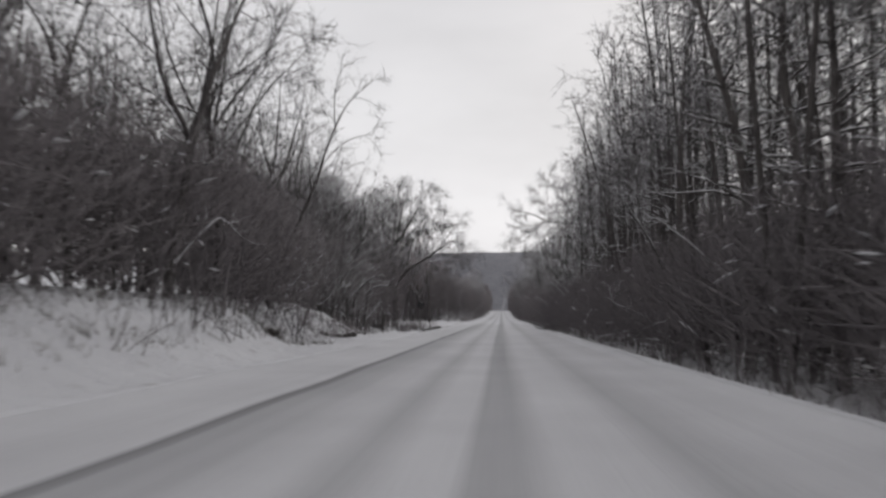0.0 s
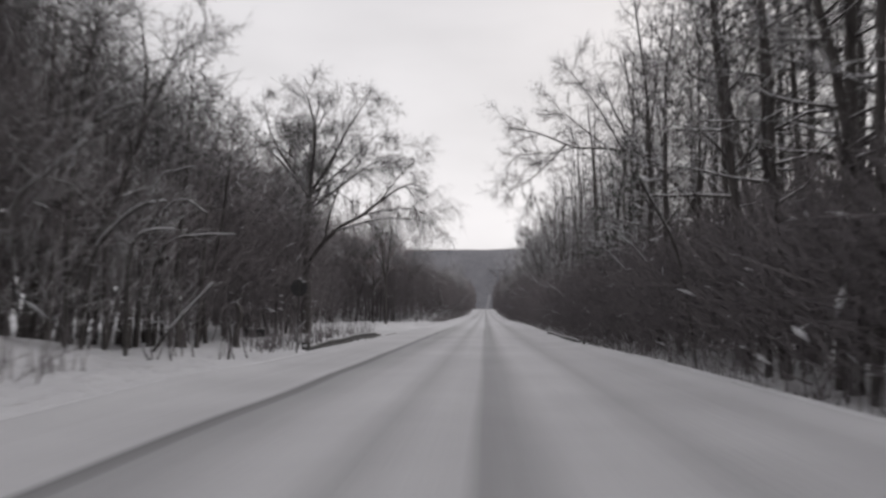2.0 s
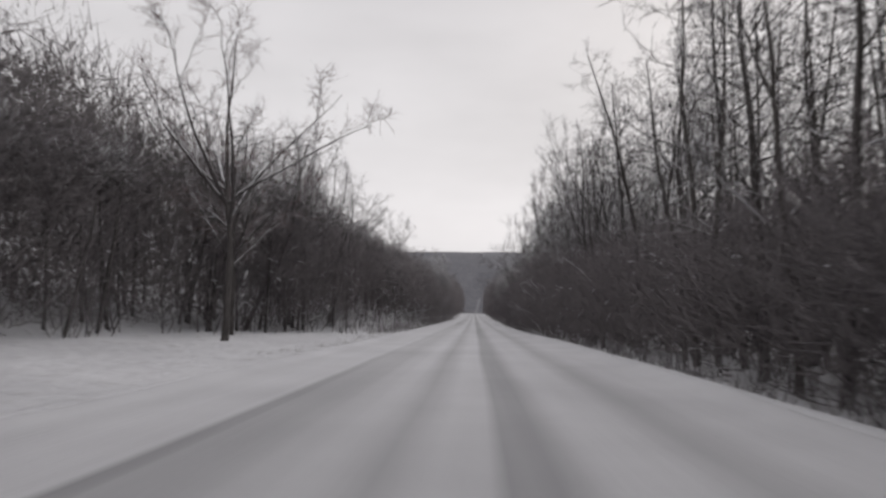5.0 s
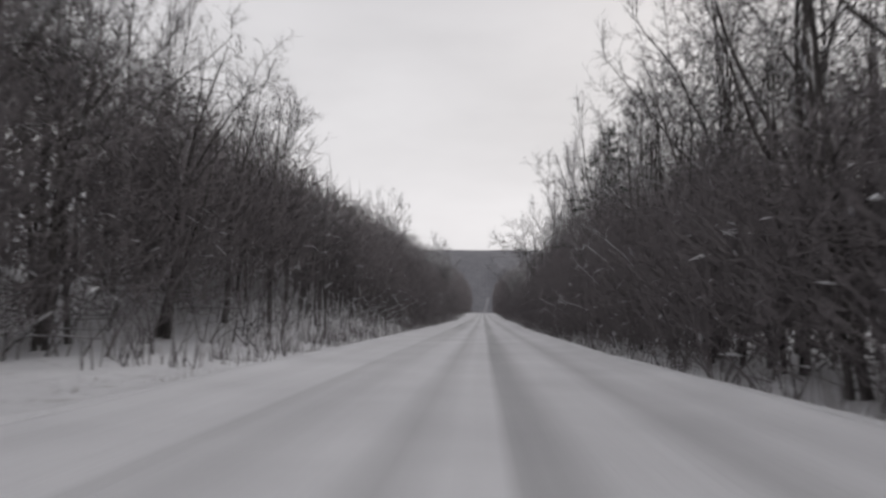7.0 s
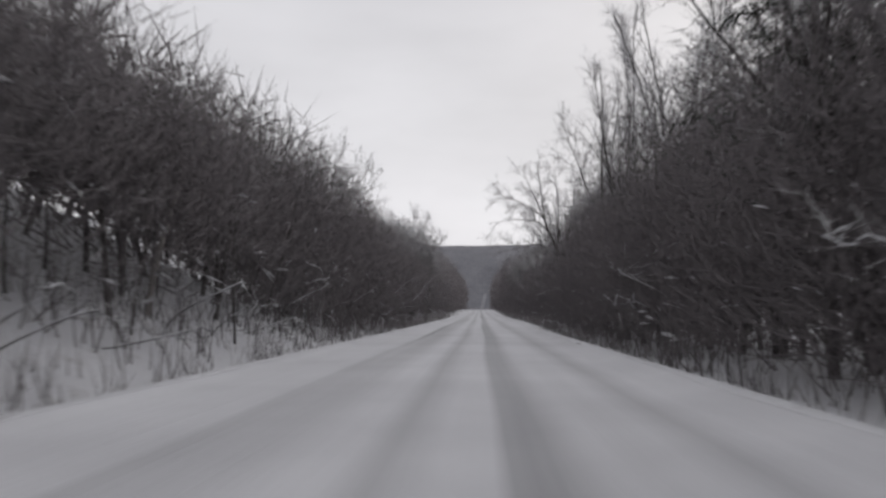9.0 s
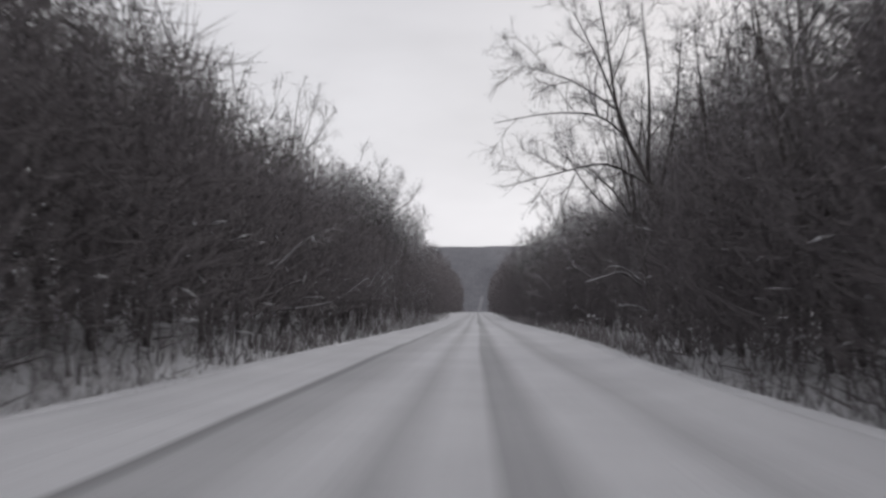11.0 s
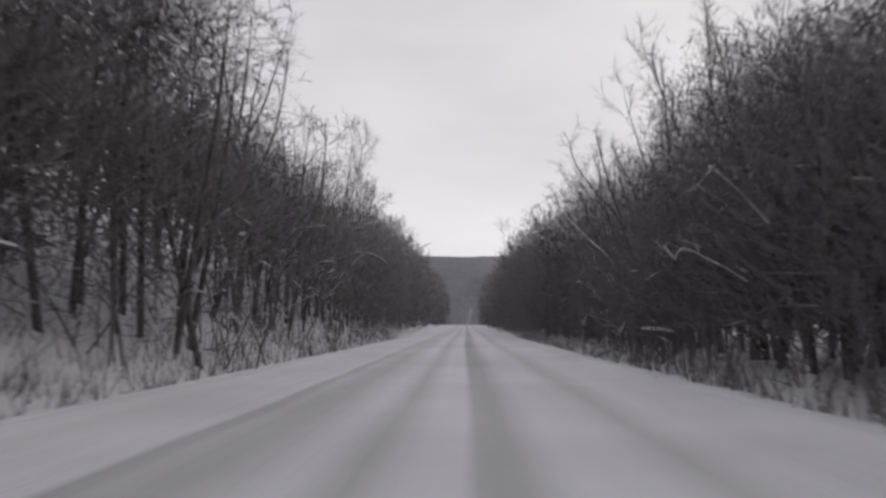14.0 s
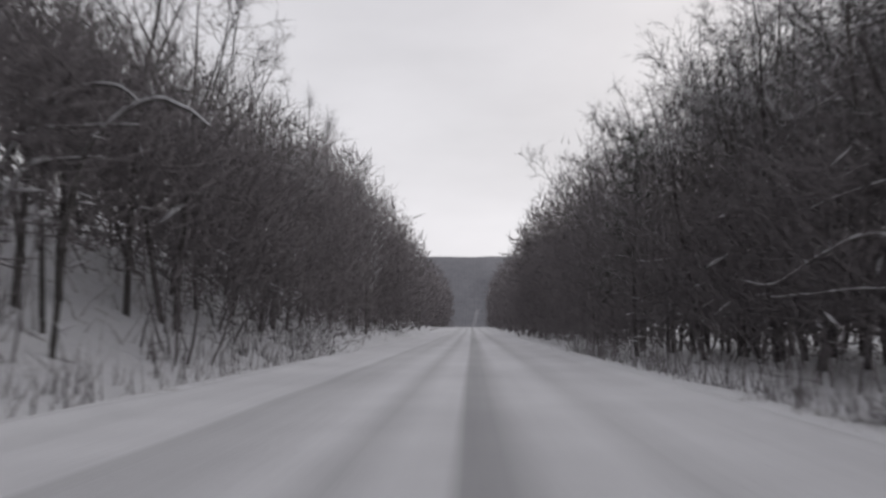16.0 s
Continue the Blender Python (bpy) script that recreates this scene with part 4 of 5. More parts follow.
def rock(x, y, size, turn, seed):
    bm = bmesh.new()
    bmesh.ops.create_icosphere(bm, subdivisions=3, radius=1.0)
    for v in bm.verts:
        n = noise.noise(v.co * 1.2 + Vector((seed, 0, 0))) * 0.5 + noise.noise(v.co * 3.1 + Vector((0, seed, 0))) * 0.18
        v.co = v.co * (1 + n)
    bmesh.ops.scale(bm, vec=size, verts=bm.verts[:])
    ob = bm_object("rock", bm, ROCK)
    ob.matrix_basis = pose(x, y, float(land(x, y)) + size[2] * 0.6, 0, 0, turn)
    return tagged(ob, "dark broken rock partly covered with snow on the bank", "rock", "rocks on the bank")


for i, (x, y, s) in enumerate(((-11.25, 43.4, (0.26, 0.24, 0.17)), (-10.95, 43.5, (0.30, 0.26, 0.22)), (-10.6, 43.65, (0.28, 0.26, 0.19)), (-10.25, 43.8, (0.30, 0.24, 0.22)), (-9.9, 43.95, (0.24, 0.22, 0.19)),
                               (-9.6, 44.1, (0.26, 0.22, 0.20)), (-9.35, 44.25, (0.18, 0.17, 0.15)), (-8.9, 27.0, (0.30, 0.26, 0.17)))):
    rock(x, y, s, i * 67, i * 3.7)


def tube(curve, r0, r1, sides):
    """One closed tapered skin along a curve."""
    pts = np.array([tuple(p) for p in curve])
    d = np.gradient(pts, axis=0)
    d /= np.linalg.norm(d, axis=1, keepdims=True)
    ref = np.where(np.abs(d[:, 1:2]) > 0.8, [[1.0, 0, 0.2]], [[0, 1.0, 0.1]])
    u = np.cross(d, ref)
    u /= np.linalg.norm(u, axis=1, keepdims=True)
    w = np.cross(d, u)
    n = len(pts)
    r = np.linspace(r0, r1, n)[:, None, None]
    a = np.arange(sides) * 2 * np.pi / sides
    v = pts[:, None] + r * (u[:, None] * np.cos(a)[None, :, None] + w[:, None] * np.sin(a)[None, :, None])
    v = np.concatenate([v.reshape(-1, 3), pts[-1:] + d[-1:] * r1 * 2])
    o, s = (np.arange(n - 1) * sides)[:, None], np.arange(sides)
    e = (s + 1) % sides
    f = np.concatenate([np.stack([o + s, o + e, o + sides + e], -1).reshape(-1, 3), np.stack([o + s, o + sides + e, o + sides + s], -1).reshape(-1, 3),
                        np.stack([(n - 1) * sides + s, (n - 1) * sides + e, np.full(sides, n * sides)], -1)])
    return v, f


def bent_wood(name, words, category, points, r0, r1, seed, twig_count, mat, twig_len=1.0, tip_mat=None, sides=7, extra=3, snow=False, droop=0.0):
    """A bent trunk or branch through points, with side branches and twigs as its crown."""
    rng2 = random.Random(seed)
    pts = [Vector(p) for p in points]
    base = pts[0].copy()
    pts = [p - base for p in pts]
    curve = []
    for i in range(len(pts) - 1):
        a, b = pts[max(i - 1, 0)], pts[min(i + 2, len(pts) - 1)]
        for k in range(4):
            u = k / 4
            m0, m1 = (pts[i + 1] - a) * 0.5, (b - pts[i]) * 0.5
            curve.append(pts[i] * (2 * u**3 - 3 * u**2 + 1) + m0 * (u**3 - 2 * u**2 + u) + pts[i + 1] * (3 * u**2 - 2 * u**3) + m1 * (u**3 - u**2))
    curve.append(pts[-1])
    fine = Wood()
    joints = []
    n = len(curve) - 1
    for i in range(n):
        ra, rb2 = r0 + (r1 - r0) * i / n, r0 + (r1 - r0) * (i + 1) / n
        joints.append((curve[i + 1], (curve[i + 1] - curve[i]).normalized(), (i + 1) / n, rb2))
    for _ in range(extra):
        p, w, u, rr = joints[rng2.randrange(n // 3, n)]
        js = limb(fine, rng2, p, side_way(rng2, w, rng2.uniform(25, 60)), twig_len * rng2.uniform(1.0, 2.2), max(rr * 0.6, 0.012), 0.008, 4, 4, 0.12, 0.0)
        twigs(fine, rng2, js, max(2, twig_count // 6), twig_len, 0.013, (20, 55), -droop)
    twigs(fine, rng2, joints, twig_count, twig_len, 0.014, (25, 65), -droop, 0.35)
    top = tagged(new(name), words, category)
    top.location = base
    trunk = new("trunk", tri_mesh("trunk", (*tube(curve, r0, r1, sides), mat)))
    trunk.parent = top
    if fine.rows:
        new("crown", tri_mesh("crown", (*fine.arrays(), tip_mat or mat))).parent = top
    if snow:
        lo = len(curve) // 3
        radii = [r0 + (r1 - r0) * i / n for i in range(len(curve))]
        ridge = [Vector((p.x, p.y, p.z + radii[i + lo] * 0.75 + 0.012 * math.sin(i * 2.1 + seed))) for i, p in enumerate(curve[lo:])]
        new("snow_ridge", tri_mesh("snow_ridge", (*tube(ridge, radii[lo] * 0.95 + 0.008, r1 * 0.9 + 0.006, 6), SNOW))).parent = trunk
    return top


def ground_point(x, y, up=0.0):
    return (x, y, float(land(x, y)) + up)


def smooth_path(points, steps=4):
    """A smooth curve through points."""
    pts, out = [Vector(p) for p in points], []
    for i in range(len(pts) - 1):
        a, b = pts[max(i - 1, 0)], pts[min(i + 2, len(pts) - 1)]
        m0, m1 = (pts[i + 1] - a) * 0.5, (b - pts[i]) * 0.5
        for k in range(steps):
            u = k / steps
            out.append(pts[i] * (2 * u**3 - 3 * u**2 + 1) + m0 * (u**3 - 2 * u**2 + u) + pts[i + 1] * (3 * u**2 - 2 * u**3) + m1 * (u**3 - u**2))
    return out + [pts[-1]]


def crooked_tree(name, words, y, trunk, r, boughs, seed, branches=9, subs=4, tw=5, tw_len=1.0, droop=0.0, lift=0.02, leaf=None):
    """A tree whose trunk and boughs run through (x, height above the road, shift along the road); fine branches fill its crown."""
    rng2 = random.Random(seed)
    lv = float(level(y))
    x0 = trunk[0][0]
    zf = float(land(x0, y))
    fine, thin = Wood(), Wood()
    top = tagged(new(name), words, "tree", "roadside trees")
    top.location = (x0, y, zf)
    lines = [("trunk", [(x - x0, dy, lv + z - zf) for x, z, dy in trunk], r, r * 0.16, 8)]
    lines += [("limb", [(x - x0, dy, lv + z - zf) for x, z, dy in path], r0, 0.014, 6) for path, r0 in boughs]
    for nm, pts, ra, rb, sides in lines:
        curve = smooth_path(pts)
        if nm == "trunk":
            curve[0] = curve[0] - Vector((0, 0, 0.5))
        new(nm, tri_mesh(nm, (*tube(curve, ra, rb, sides), BARK if nm == "trunk" else LIMB))).parent = top
        n = len(curve) - 1
        joints = [(curve[i + 1], (curve[i + 1] - curve[i]).normalized(), (i + 1) / n, ra + (rb - ra) * (i + 1) / n) for i in range(n)]
        first = 0.45 if nm == "trunk" else 0.2
        twigs(thin, rng2, joints, tw * 4, tw_len, 0.011, (25, 65), -droop, first)
        for _ in range(branches):
            p, w, u, rr = joints[rng2.randrange(int(n * first), n)]
            ln = rng2.uniform(1.4, 3.0) * (1.15 - 0.45 * u)
            js = limb(fine, rng2, p, side_way(rng2, w, rng2.uniform(30, 65)), ln, max(min(rr * 0.6, 0.05), 0.016), 0.009, 5, 4, 0.14, lift - droop * 0.12)
            twigs(thin, rng2, js, tw, tw_len, 0.011, (20, 60), -droop, 0.2)
            for _k in range(subs):
                q, w2, u2, r2 = js[rng2.randrange(1, 5)]
                j2 = limb(fine, rng2, q, side_way(rng2, w2, rng2.uniform(25, 60)), ln * rng2.uniform(0.35, 0.6), 0.014, 0.007, 3, 3, 0.16, lift - droop * 0.2)
                twigs(thin, rng2, j2, tw, tw_len, 0.010, (20, 60), -droop, 0.0)
    new("crown", tri_mesh("crown", (*fine.arrays(), LIMB), (*thin.arrays(), leaf or TWIG))).parent = top
    return top


# a tree that leans out of the woods and reaches far over the road
crooked_tree("leaning_tree", "bare tree leaning far out over the snowy road", 86.0,
             [(17.0, -0.6, 0), (16.6, 5.0, 0), (15.2, 9.4, 0), (13.6, 11.3, 0), (12.0, 12.8, 0), (9.5, 13.5, 0), (7.0, 13.7, 0.2), (4.6, 14.8, 0.4), (2.3, 15.4, 0.5)], 0.21,
             [([(7.0, 13.7, 0.2), (5.4, 13.2, -0.2), (3.9, 13.1, -0.5), (2.6, 12.8, -0.7)], 0.06), ([(6.4, 13.9, 0.2), (4.8, 12.3, 0.5), (3.4, 11.2, 0.7), (2.3, 10.7, 0.8)], 0.05),
              ([(12.0, 12.8, 0), (10.4, 15.6, 0.4), (9.6, 18.0, 0.8), (8.8, 20.0, 1.2)], 0.10), ([(9.5, 13.5, 0), (7.4, 15.6, 0.8), (5.8, 17.4, 1.6)], 0.07), ([(13.6, 11.3, 0), (13.0, 15.0, -0.6), (12.6, 19.0, -1.0)], 0.10), ([(10.6, 13.2, 0), (8.6, 16.4, -0.8), (6.4, 19.2, -1.4)], 0.08)], 3, 11, 4, 6)
crooked_tree("leaning_tree", "thin bare tree leaning from the bank towards the road", 40.0,
             [(-14.6, 0.0, 0), (-13.0, 5.0, 0), (-11.1, 9.6, 0), (-10.3, 12.2, 0), (-9.1, 14.8, 0), (-7.4, 16.4, 0)], 0.12,
             [([(-10.6, 11.0, 0), (-9.7, 12.3, 0.6), (-8.7, 13.0, 1.0), (-7.6, 13.2, 1.2)], 0.04), ([(-9.8, 13.0, 0), (-9.8, 15.0, -0.4), (-9.5, 16.6, -0.6)], 0.04), ([(-11.3, 9.0, 0), (-11.6, 11.4, 0.4), (-12.0, 13.8, 0.6)], 0.05)], 29, 5, 2, 4, 0.8)
# the old willow's low stems
crooked_tree("arching_willow", "old willow stem arching towards the road with drooping twigs", 90.0,
             [(-14.2, -0.2, 0), (-14.0, 5.0, 0), (-11.9, 8.0, 0), (-9.6, 9.3, -0.2), (-8.1, 10.4, -0.3), (-6.6, 11.4, -0.4), (-4.9, 12.0, -0.5)], 0.22,
             [([(-11.9, 8.0, 0), (-9.6, 8.6, -0.8), (-7.0, 8.9, -1.4), (-4.6, 8.6, -1.8), (-3.2, 7.8, -2.0)], 0.10), ([(-9.6, 9.3, -0.2), (-7.6, 9.9, 0.6), (-5.6, 10.0, 1.0), (-4.0, 9.2, 1.3)], 0.08),
              ([(-12.6, 7.2, 0), (-12.2, 10.0, 0.4), (-11.0, 13.0, 0.8), (-9.2, 15.2, 1.0)], 0.12), ([(-8.1, 10.4, -0.3), (-6.4, 12.8, 0.2), (-4.8, 14.2, 0.4)], 0.07)], 980, 9, 4, 6, 1.5, 0.55)
# a many-limbed tree that leans over the verge
crooked_tree("leaning_tree", "bare many-limbed tree leaning over the snowy verge", 240.0,
             [(9.8, -0.6, 0), (9.2, 4.0, 0), (8.4, 7.2, 0), (7.7, 8.8, 0), (7.0, 10.8, 0.2), (6.6, 14.5, 0.4), (6.3, 17.0, 0.6)], 0.19,
             [([(8.3, 7.4, 0), (6.2, 8.4, -0.3), (3.7, 7.9, -0.5), (1.3, 7.3, -0.6)], 0.08), ([(7.3, 9.8, 0.1), (6.0, 10.9, 0.2), (3.7, 11.1, 0.3), (1.0, 10.7, 0.4)], 0.08),
              ([(6.9, 11.2, 0.2), (4.9, 12.8, 0.6), (2.5, 13.8, 0.9)], 0.07), ([(8.2, 7.8, 0), (8.3, 12.0, -0.5), (8.0, 16.0, -0.8)], 0.10), ([(7.6, 9.0, 0), (6.0, 13.0, -0.8), (4.6, 15.8, -1.2)], 0.08), ([(8.6, 6.6, 0), (9.8, 11.0, 0.6), (10.4, 15.5, 1.0)], 0.10)], 17, 8)
bent_wood("dead_tree", "thin dead trunk leaning over the bank with a line of snow", "dead tree",
          [ground_point(-13.9, 65.0, -0.3), (-13.1, 65.4, 0.9), (-12.4, 65.8, 1.9), (-11.7, 66.2, 2.85)], 0.085, 0.045, 4, 6, LADEN, 0.5, extra=2, snow=True)
bent_wood("broken_stump", "dark broken tree stump with a knob of snow on top", "stump",
          [ground_point(-12.1, 70.4, -0.3), ground_point(-12.2, 70.5, 0.7), ground_point(-12.0, 70.6, 1.5), ground_point(-12.25, 70.7, 2.15)], 0.19, 0.09, 8, 4, BARK, 0.4, sides=9, extra=2)
bent_wood("broken_stump", "short dark forked stump standing beside a larger one", "stump",
          [ground_point(-12.6, 71.2, -0.3), ground_point(-12.75, 71.2, 0.6), ground_point(-12.9, 71.2, 1.4)], 0.10, 0.05, 9, 3, BARK, 0.4, sides=8, extra=2)
bent_wood("pale_tree", "pale leaning tree trunk at the edge of the dark woods", "tree",
          [ground_point(-11.6, 193.4, -0.2), (-11.4, 193.6, 4.2), (-10.6, 194, 7.6), (-9.5, 194.4, 9.4)], 0.13, 0.04, 5, 20, snow_on("pale_bark", (0.20, 0.19, 0.18), (0.42, 0.40, 0.38), 0.3), 0.9, TWIG)
bent_wood("leaning_stake", "thin dark stake leaning in the snowy bank", "stake",
          [ground_point(-11.8, 295, -0.2), ground_point(-11.6, 295, 0.6), ground_point(-11.3, 295, 1.15)], 0.035, 0.03, 6, 2, BRUSH, 0.15, extra=0)


def snowy_bough(side, y, out, z, length, seed, sag=0.4, r=0.05):
    """A bough that rises out of the brush, bends along the road and carries snow."""
    rng2 = random.Random(seed)
    e = float(edge(side, y))
    g0 = float(level(y))
    way = -1 if rng2.random() < 0.7 else 1
    pts = [ground_point(side * (e + 1.2), y, -0.2), (side * (e + 0.6), y, g0 + z * 0.6), (side * (e + out), y + way * length * 0.25, g0 + z),
           (side * (e + out - 0.3), y + way * length * 0.6, g0 + z - sag * 0.3 + rng2.uniform(-0.2, 0.3)), (side * (e + out - 0.5), y + way * length, g0 + z - sag + rng2.uniform(-0.3, 0.4))]
    return tagged(bent_wood("bent_sapling", "bent leafless sapling carrying fresh snow along its bough", "sapling", pts, r, 0.014, seed, 8, LADEN, 0.7, LADEN, 6, snow=True), group="snow-laden saplings")


snowy_bough(-1, 271, -1.0, 3.6, 2.6, 905, 0.3, 0.035)
snowy_bough(1, 64, -1.0, 6.2, 6.0, 909, 1.0, 0.07)
snowy_bough(1, 30, -1.0, 6.0, 5.0, 910, 0.2, 0.07)
# long snow-lined boughs: foot of the stem, then heights above the road along the bough
for k, (foot, *way) in enumerate((
        ((-14.0, 56.0), (-13.8, 56.0, 3.0), (-13.0, 55.8, 4.8), (-12.0, 55.6, 5.5), (-11.0, 55.5, 6.3)),
        ((-13.2, 58.5), (-13.2, 58.4, 6.2), (-12.2, 58.2, 7.8), (-10.8, 58.0, 8.3)),
        ((-13.0, 59.0), (-12.6, 58.8, 3.2), (-11.7, 58.5, 4.3), (-10.7, 58.2, 4.9), (-9.8, 58.0, 5.0)),
        ((-12.0, 60.0), (-11.6, 59.2, 3.0), (-10.8, 58.4, 4.0), (-9.5, 58.0, 4.1)),
        ((-15.0, 66.0), (-14.8, 66.0, 4.6), (-14.2, 66.0, 7.4), (-13.4, 66.0, 7.8), (-12.7, 66.0, 8.0)),
        ((-14.8, 65.8), (-14.6, 65.9, 4.0), (-13.9, 66.0, 6.0), (-13.0, 66.0, 6.5), (-12.0, 66.0, 5.9)),
        ((-14.6, 66.4), (-14.4, 66.2, 3.2), (-13.6, 66.0, 4.6), (-12.2, 66.0, 4.9), (-10.7, 66.0, 4.9)),
        ((-11.6, 243.5), (-11.2, 243.4, 1.0), (-10.3, 243.2, 1.6), (-9.0, 243.0, 1.75), (-7.5, 242.8, 2.0)),
        ((-11.2, 242.6), (-10.8, 242.6, 1.6), (-10.0, 242.5, 2.7), (-9.3, 242.4, 3.0), (-8.6, 242.3, 3.3)),
        ((-10.6, 244.2), (-10.3, 244.2, 1.4), (-9.4, 244.0, 2.2), (-8.2, 243.8, 2.3)),
        ((-11.6, 320.0), (-11.8, 320.0, 4.8), (-11.3, 320.0, 6.3), (-10.1, 320.0, 6.5), (-8.3, 320.0, 6.55)),
        ((-11.0, 321.0), (-11.4, 321.0, 6.0), (-10.9, 320.4, 7.4), (-9.1, 320.0, 7.65), (-8.2, 320.0, 7.1)),
        ((-9.8, 319.6), (-9.6, 319.8, 5.4), (-8.2, 320.0, 7.15), (-7.1, 320.0, 7.0), (-6.4, 320.0, 6.5)),
        ((-11.4, 319.4), (-11.4, 319.6, 4.2), (-10.9, 320.0, 5.5), (-9.2, 320.0, 5.7)),
        ((11.2, 250.6), (10.8, 250.4, 2.2), (9.8, 250.2, 3.4), (9.0, 250.1, 3.88), (8.0, 250.0, 3.65), (6.8, 249.9, 3.3)),
        ((10.9, 249.8), (10.7, 249.8, 2.6), (9.7, 249.9, 3.7), (9.0, 250.0, 4.2), (8.3, 250.0, 4.25)),
        ((10.4, 247.6), (10.2, 247.6, 1.0), (9.3, 247.5, 1.75), (8.2, 247.4, 1.8)),
        ((-12.8, 303.5), (-12.7, 303.4, 4.5), (-11.9, 303.2, 6.8), (-10.6, 303.0, 7.6), (-9.2, 302.8, 8.1)),
        ((-11.4, 303.5), (-11.0, 303.4, 4.5), (-9.8, 303.0, 6.5), (-8.8, 302.9, 6.9), (-7.9, 302.8, 7.0)),
        ((-11.0, 304.0), (-10.6, 303.6, 3.8), (-10.0, 303.2, 5.1), (-9.3, 303.0, 5.3)),
        ((-10.0, 303.6), (-9.4, 303.4, 3.2), (-8.2, 303.0, 4.8), (-7.2, 302.8, 4.9)),
        ((-10.6, 309.6), (-10.2, 309.4, 3.6), (-9.0, 309.2, 5.4), (-8.0, 309.0, 5.7), (-6.8, 308.8, 6.2)))):
    tagged(bent_wood("bent_sapling", "long leafless sapling bough lined with snow above the brush", "sapling",
                     [ground_point(*foot, -0.2)] + [(x, y, float(level(y)) + z) for x, y, z in way], 0.085, 0.030, 940 + k, 10, LADEN, 0.7, LADEN, 6, 2, True), group="snow-laden saplings")
lv = float(level(305))
for k, path in enumerate((((10.2, 305.0, -0.2), (10.1, 305.0, 3.5), (9.7, 305.1, 7.0), (8.5, 305.3, 9.0), (7.2, 305.6, 10.8), (6.7, 305.8, 12.2)),
                          ((10.5, 305.6, -0.2), (10.3, 305.6, 4.0), (9.8, 305.5, 7.2), (9.0, 305.4, 9.6), (8.4, 305.3, 12.0), (8.1, 305.2, 13.4)),
                          ((11.4, 306.0, -0.2), (11.2, 306.0, 5.0), (10.9, 306.0, 8.4), (10.2, 306.0, 10.4), (9.3, 306.0, 12.6)),
                          ((10.0, 305.9, -0.2), (9.8, 306.3, 2.6), (9.4, 307.0, 5.2), (7.9, 309.8, 7.7), (6.4, 314.0, 11.0)))):
    bent_wood("leaning_tree", "thin bare crooked tree leaning out over the dark brush", "tree", [(x, y, lv + z) for x, y, z in path], 0.10, 0.02, 970 + k, 26, LIMB, 0.9, TWIG, 7, 6)
lv = float(level(325))
for seed, path, r in ((901, ((11.9, 318.5, -0.1), (11.5, 319.5, 2.6), (10.95, 321.5, 3.75), (10.8, 324.1, 3.5), (10.6, 326.8, 2.85), (10.5, 329.2, 3.2)), 0.085),
                      (902, ((12.6, 319.0, -0.1), (12.2, 320.0, 1.6), (11.4, 322.0, 2.35), (10.9, 325.0, 2.4), (10.8, 327.5, 2.45)), 0.06),
                      (912, ((12.8, 317.0, -0.1), (12.3, 318.0, 3.6), (11.6, 320.0, 5.0), (11.2, 322.5, 5.2), (11.0, 325.0, 5.1)), 0.05)):
    tagged(bent_wood("bent_sapling", "long crooked snow-covered bough reaching out of the woods", "sapling", [(x, y, lv + z) for x, y, z in path], r, 0.028, seed, 4, LADEN, 0.6, LADEN, 7, 1, True), group="snow-laden saplings")
lv = float(level(279))
tagged(bent_wood("bent_sapling", "bare broken bough with a thick line of snow", "sapling",
                 [ground_point(-11.6, 275.0, -0.2), (-11.0, 274.9, lv + 2.3), (-10.2, 274.7, lv + 3.25), (-9.6, 275.0, lv + 3.25), (-8.8, 276.6, lv + 3.0), (-8.2, 277.8, lv + 2.8)], 0.10, 0.05, 915, 2, LADEN, 0.4, LADEN, 8, 0, True), group="snow-laden saplings")
# branches lying crosswise under snow at the foot of the slope
rng6 = random.Random(33)
for k in range(12):
    x, y, z = -15.0 - (k * 7 % 11) * 0.5, 155.0 + k * 1.7, 0.5 + (k * 5 % 9) * 0.3
    lv, ln = float(level(y)), rng6.uniform(1.2, 2.6)
    tagged(bent_wood("bent_sapling", "fallen branch lying across the brush under a line of snow", "sapling",
                     [ground_point(x - ln, y + 0.3, -0.1), (x - ln * 0.6, y + 0.2, lv + z), (x, y, lv + z + rng6.uniform(-0.1, 0.25)), (x + ln, y - 0.2, lv + z + rng6.uniform(-0.25, 0.15))], 0.04, 0.022, 990 + k, 5, LADEN, 0.4, LADEN, 6, 1, True), group="snow-laden saplings")
bent_wood("fallen_branch", "dark fallen branch arching from the snow beside the road", "branch",
          [ground_point(6.5, 310.6, 0.02), ground_point(7.1, 309.9, 0.5), ground_point(7.6, 309.4, 0.62), ground_point(8.4, 308.7, 0.35), ground_point(9.3, 308.0, -0.05)], 0.05, 0.035, 61, 24, BRUSH, 0.6, BRUSH, 6, 5, False)
bent_wood("fallen_branch", "dark broken branch with many twigs lying in the roadside snow", "branch",
          [ground_point(6.1, 296.8, 0.02), ground_point(6.7, 296.5, 0.40), ground_point(7.3, 296.3, 0.75), ground_point(8.1, 296.4, 0.50), ground_point(9.1, 296.8, -0.05)], 0.06, 0.035, 62, 54, BRUSH, 0.75, BRUSH, 7, 10, False)
rng3 = random.Random(77)
for k in range(12):
    snowy_bough(-1, 164 + k * 3.4, -0.6 - (k % 3) * 0.4, 0.9 + (k * 5 % 7) * 0.28, 0.9 + (k % 4) * 0.3, 860 + k, 0.2, 0.028)
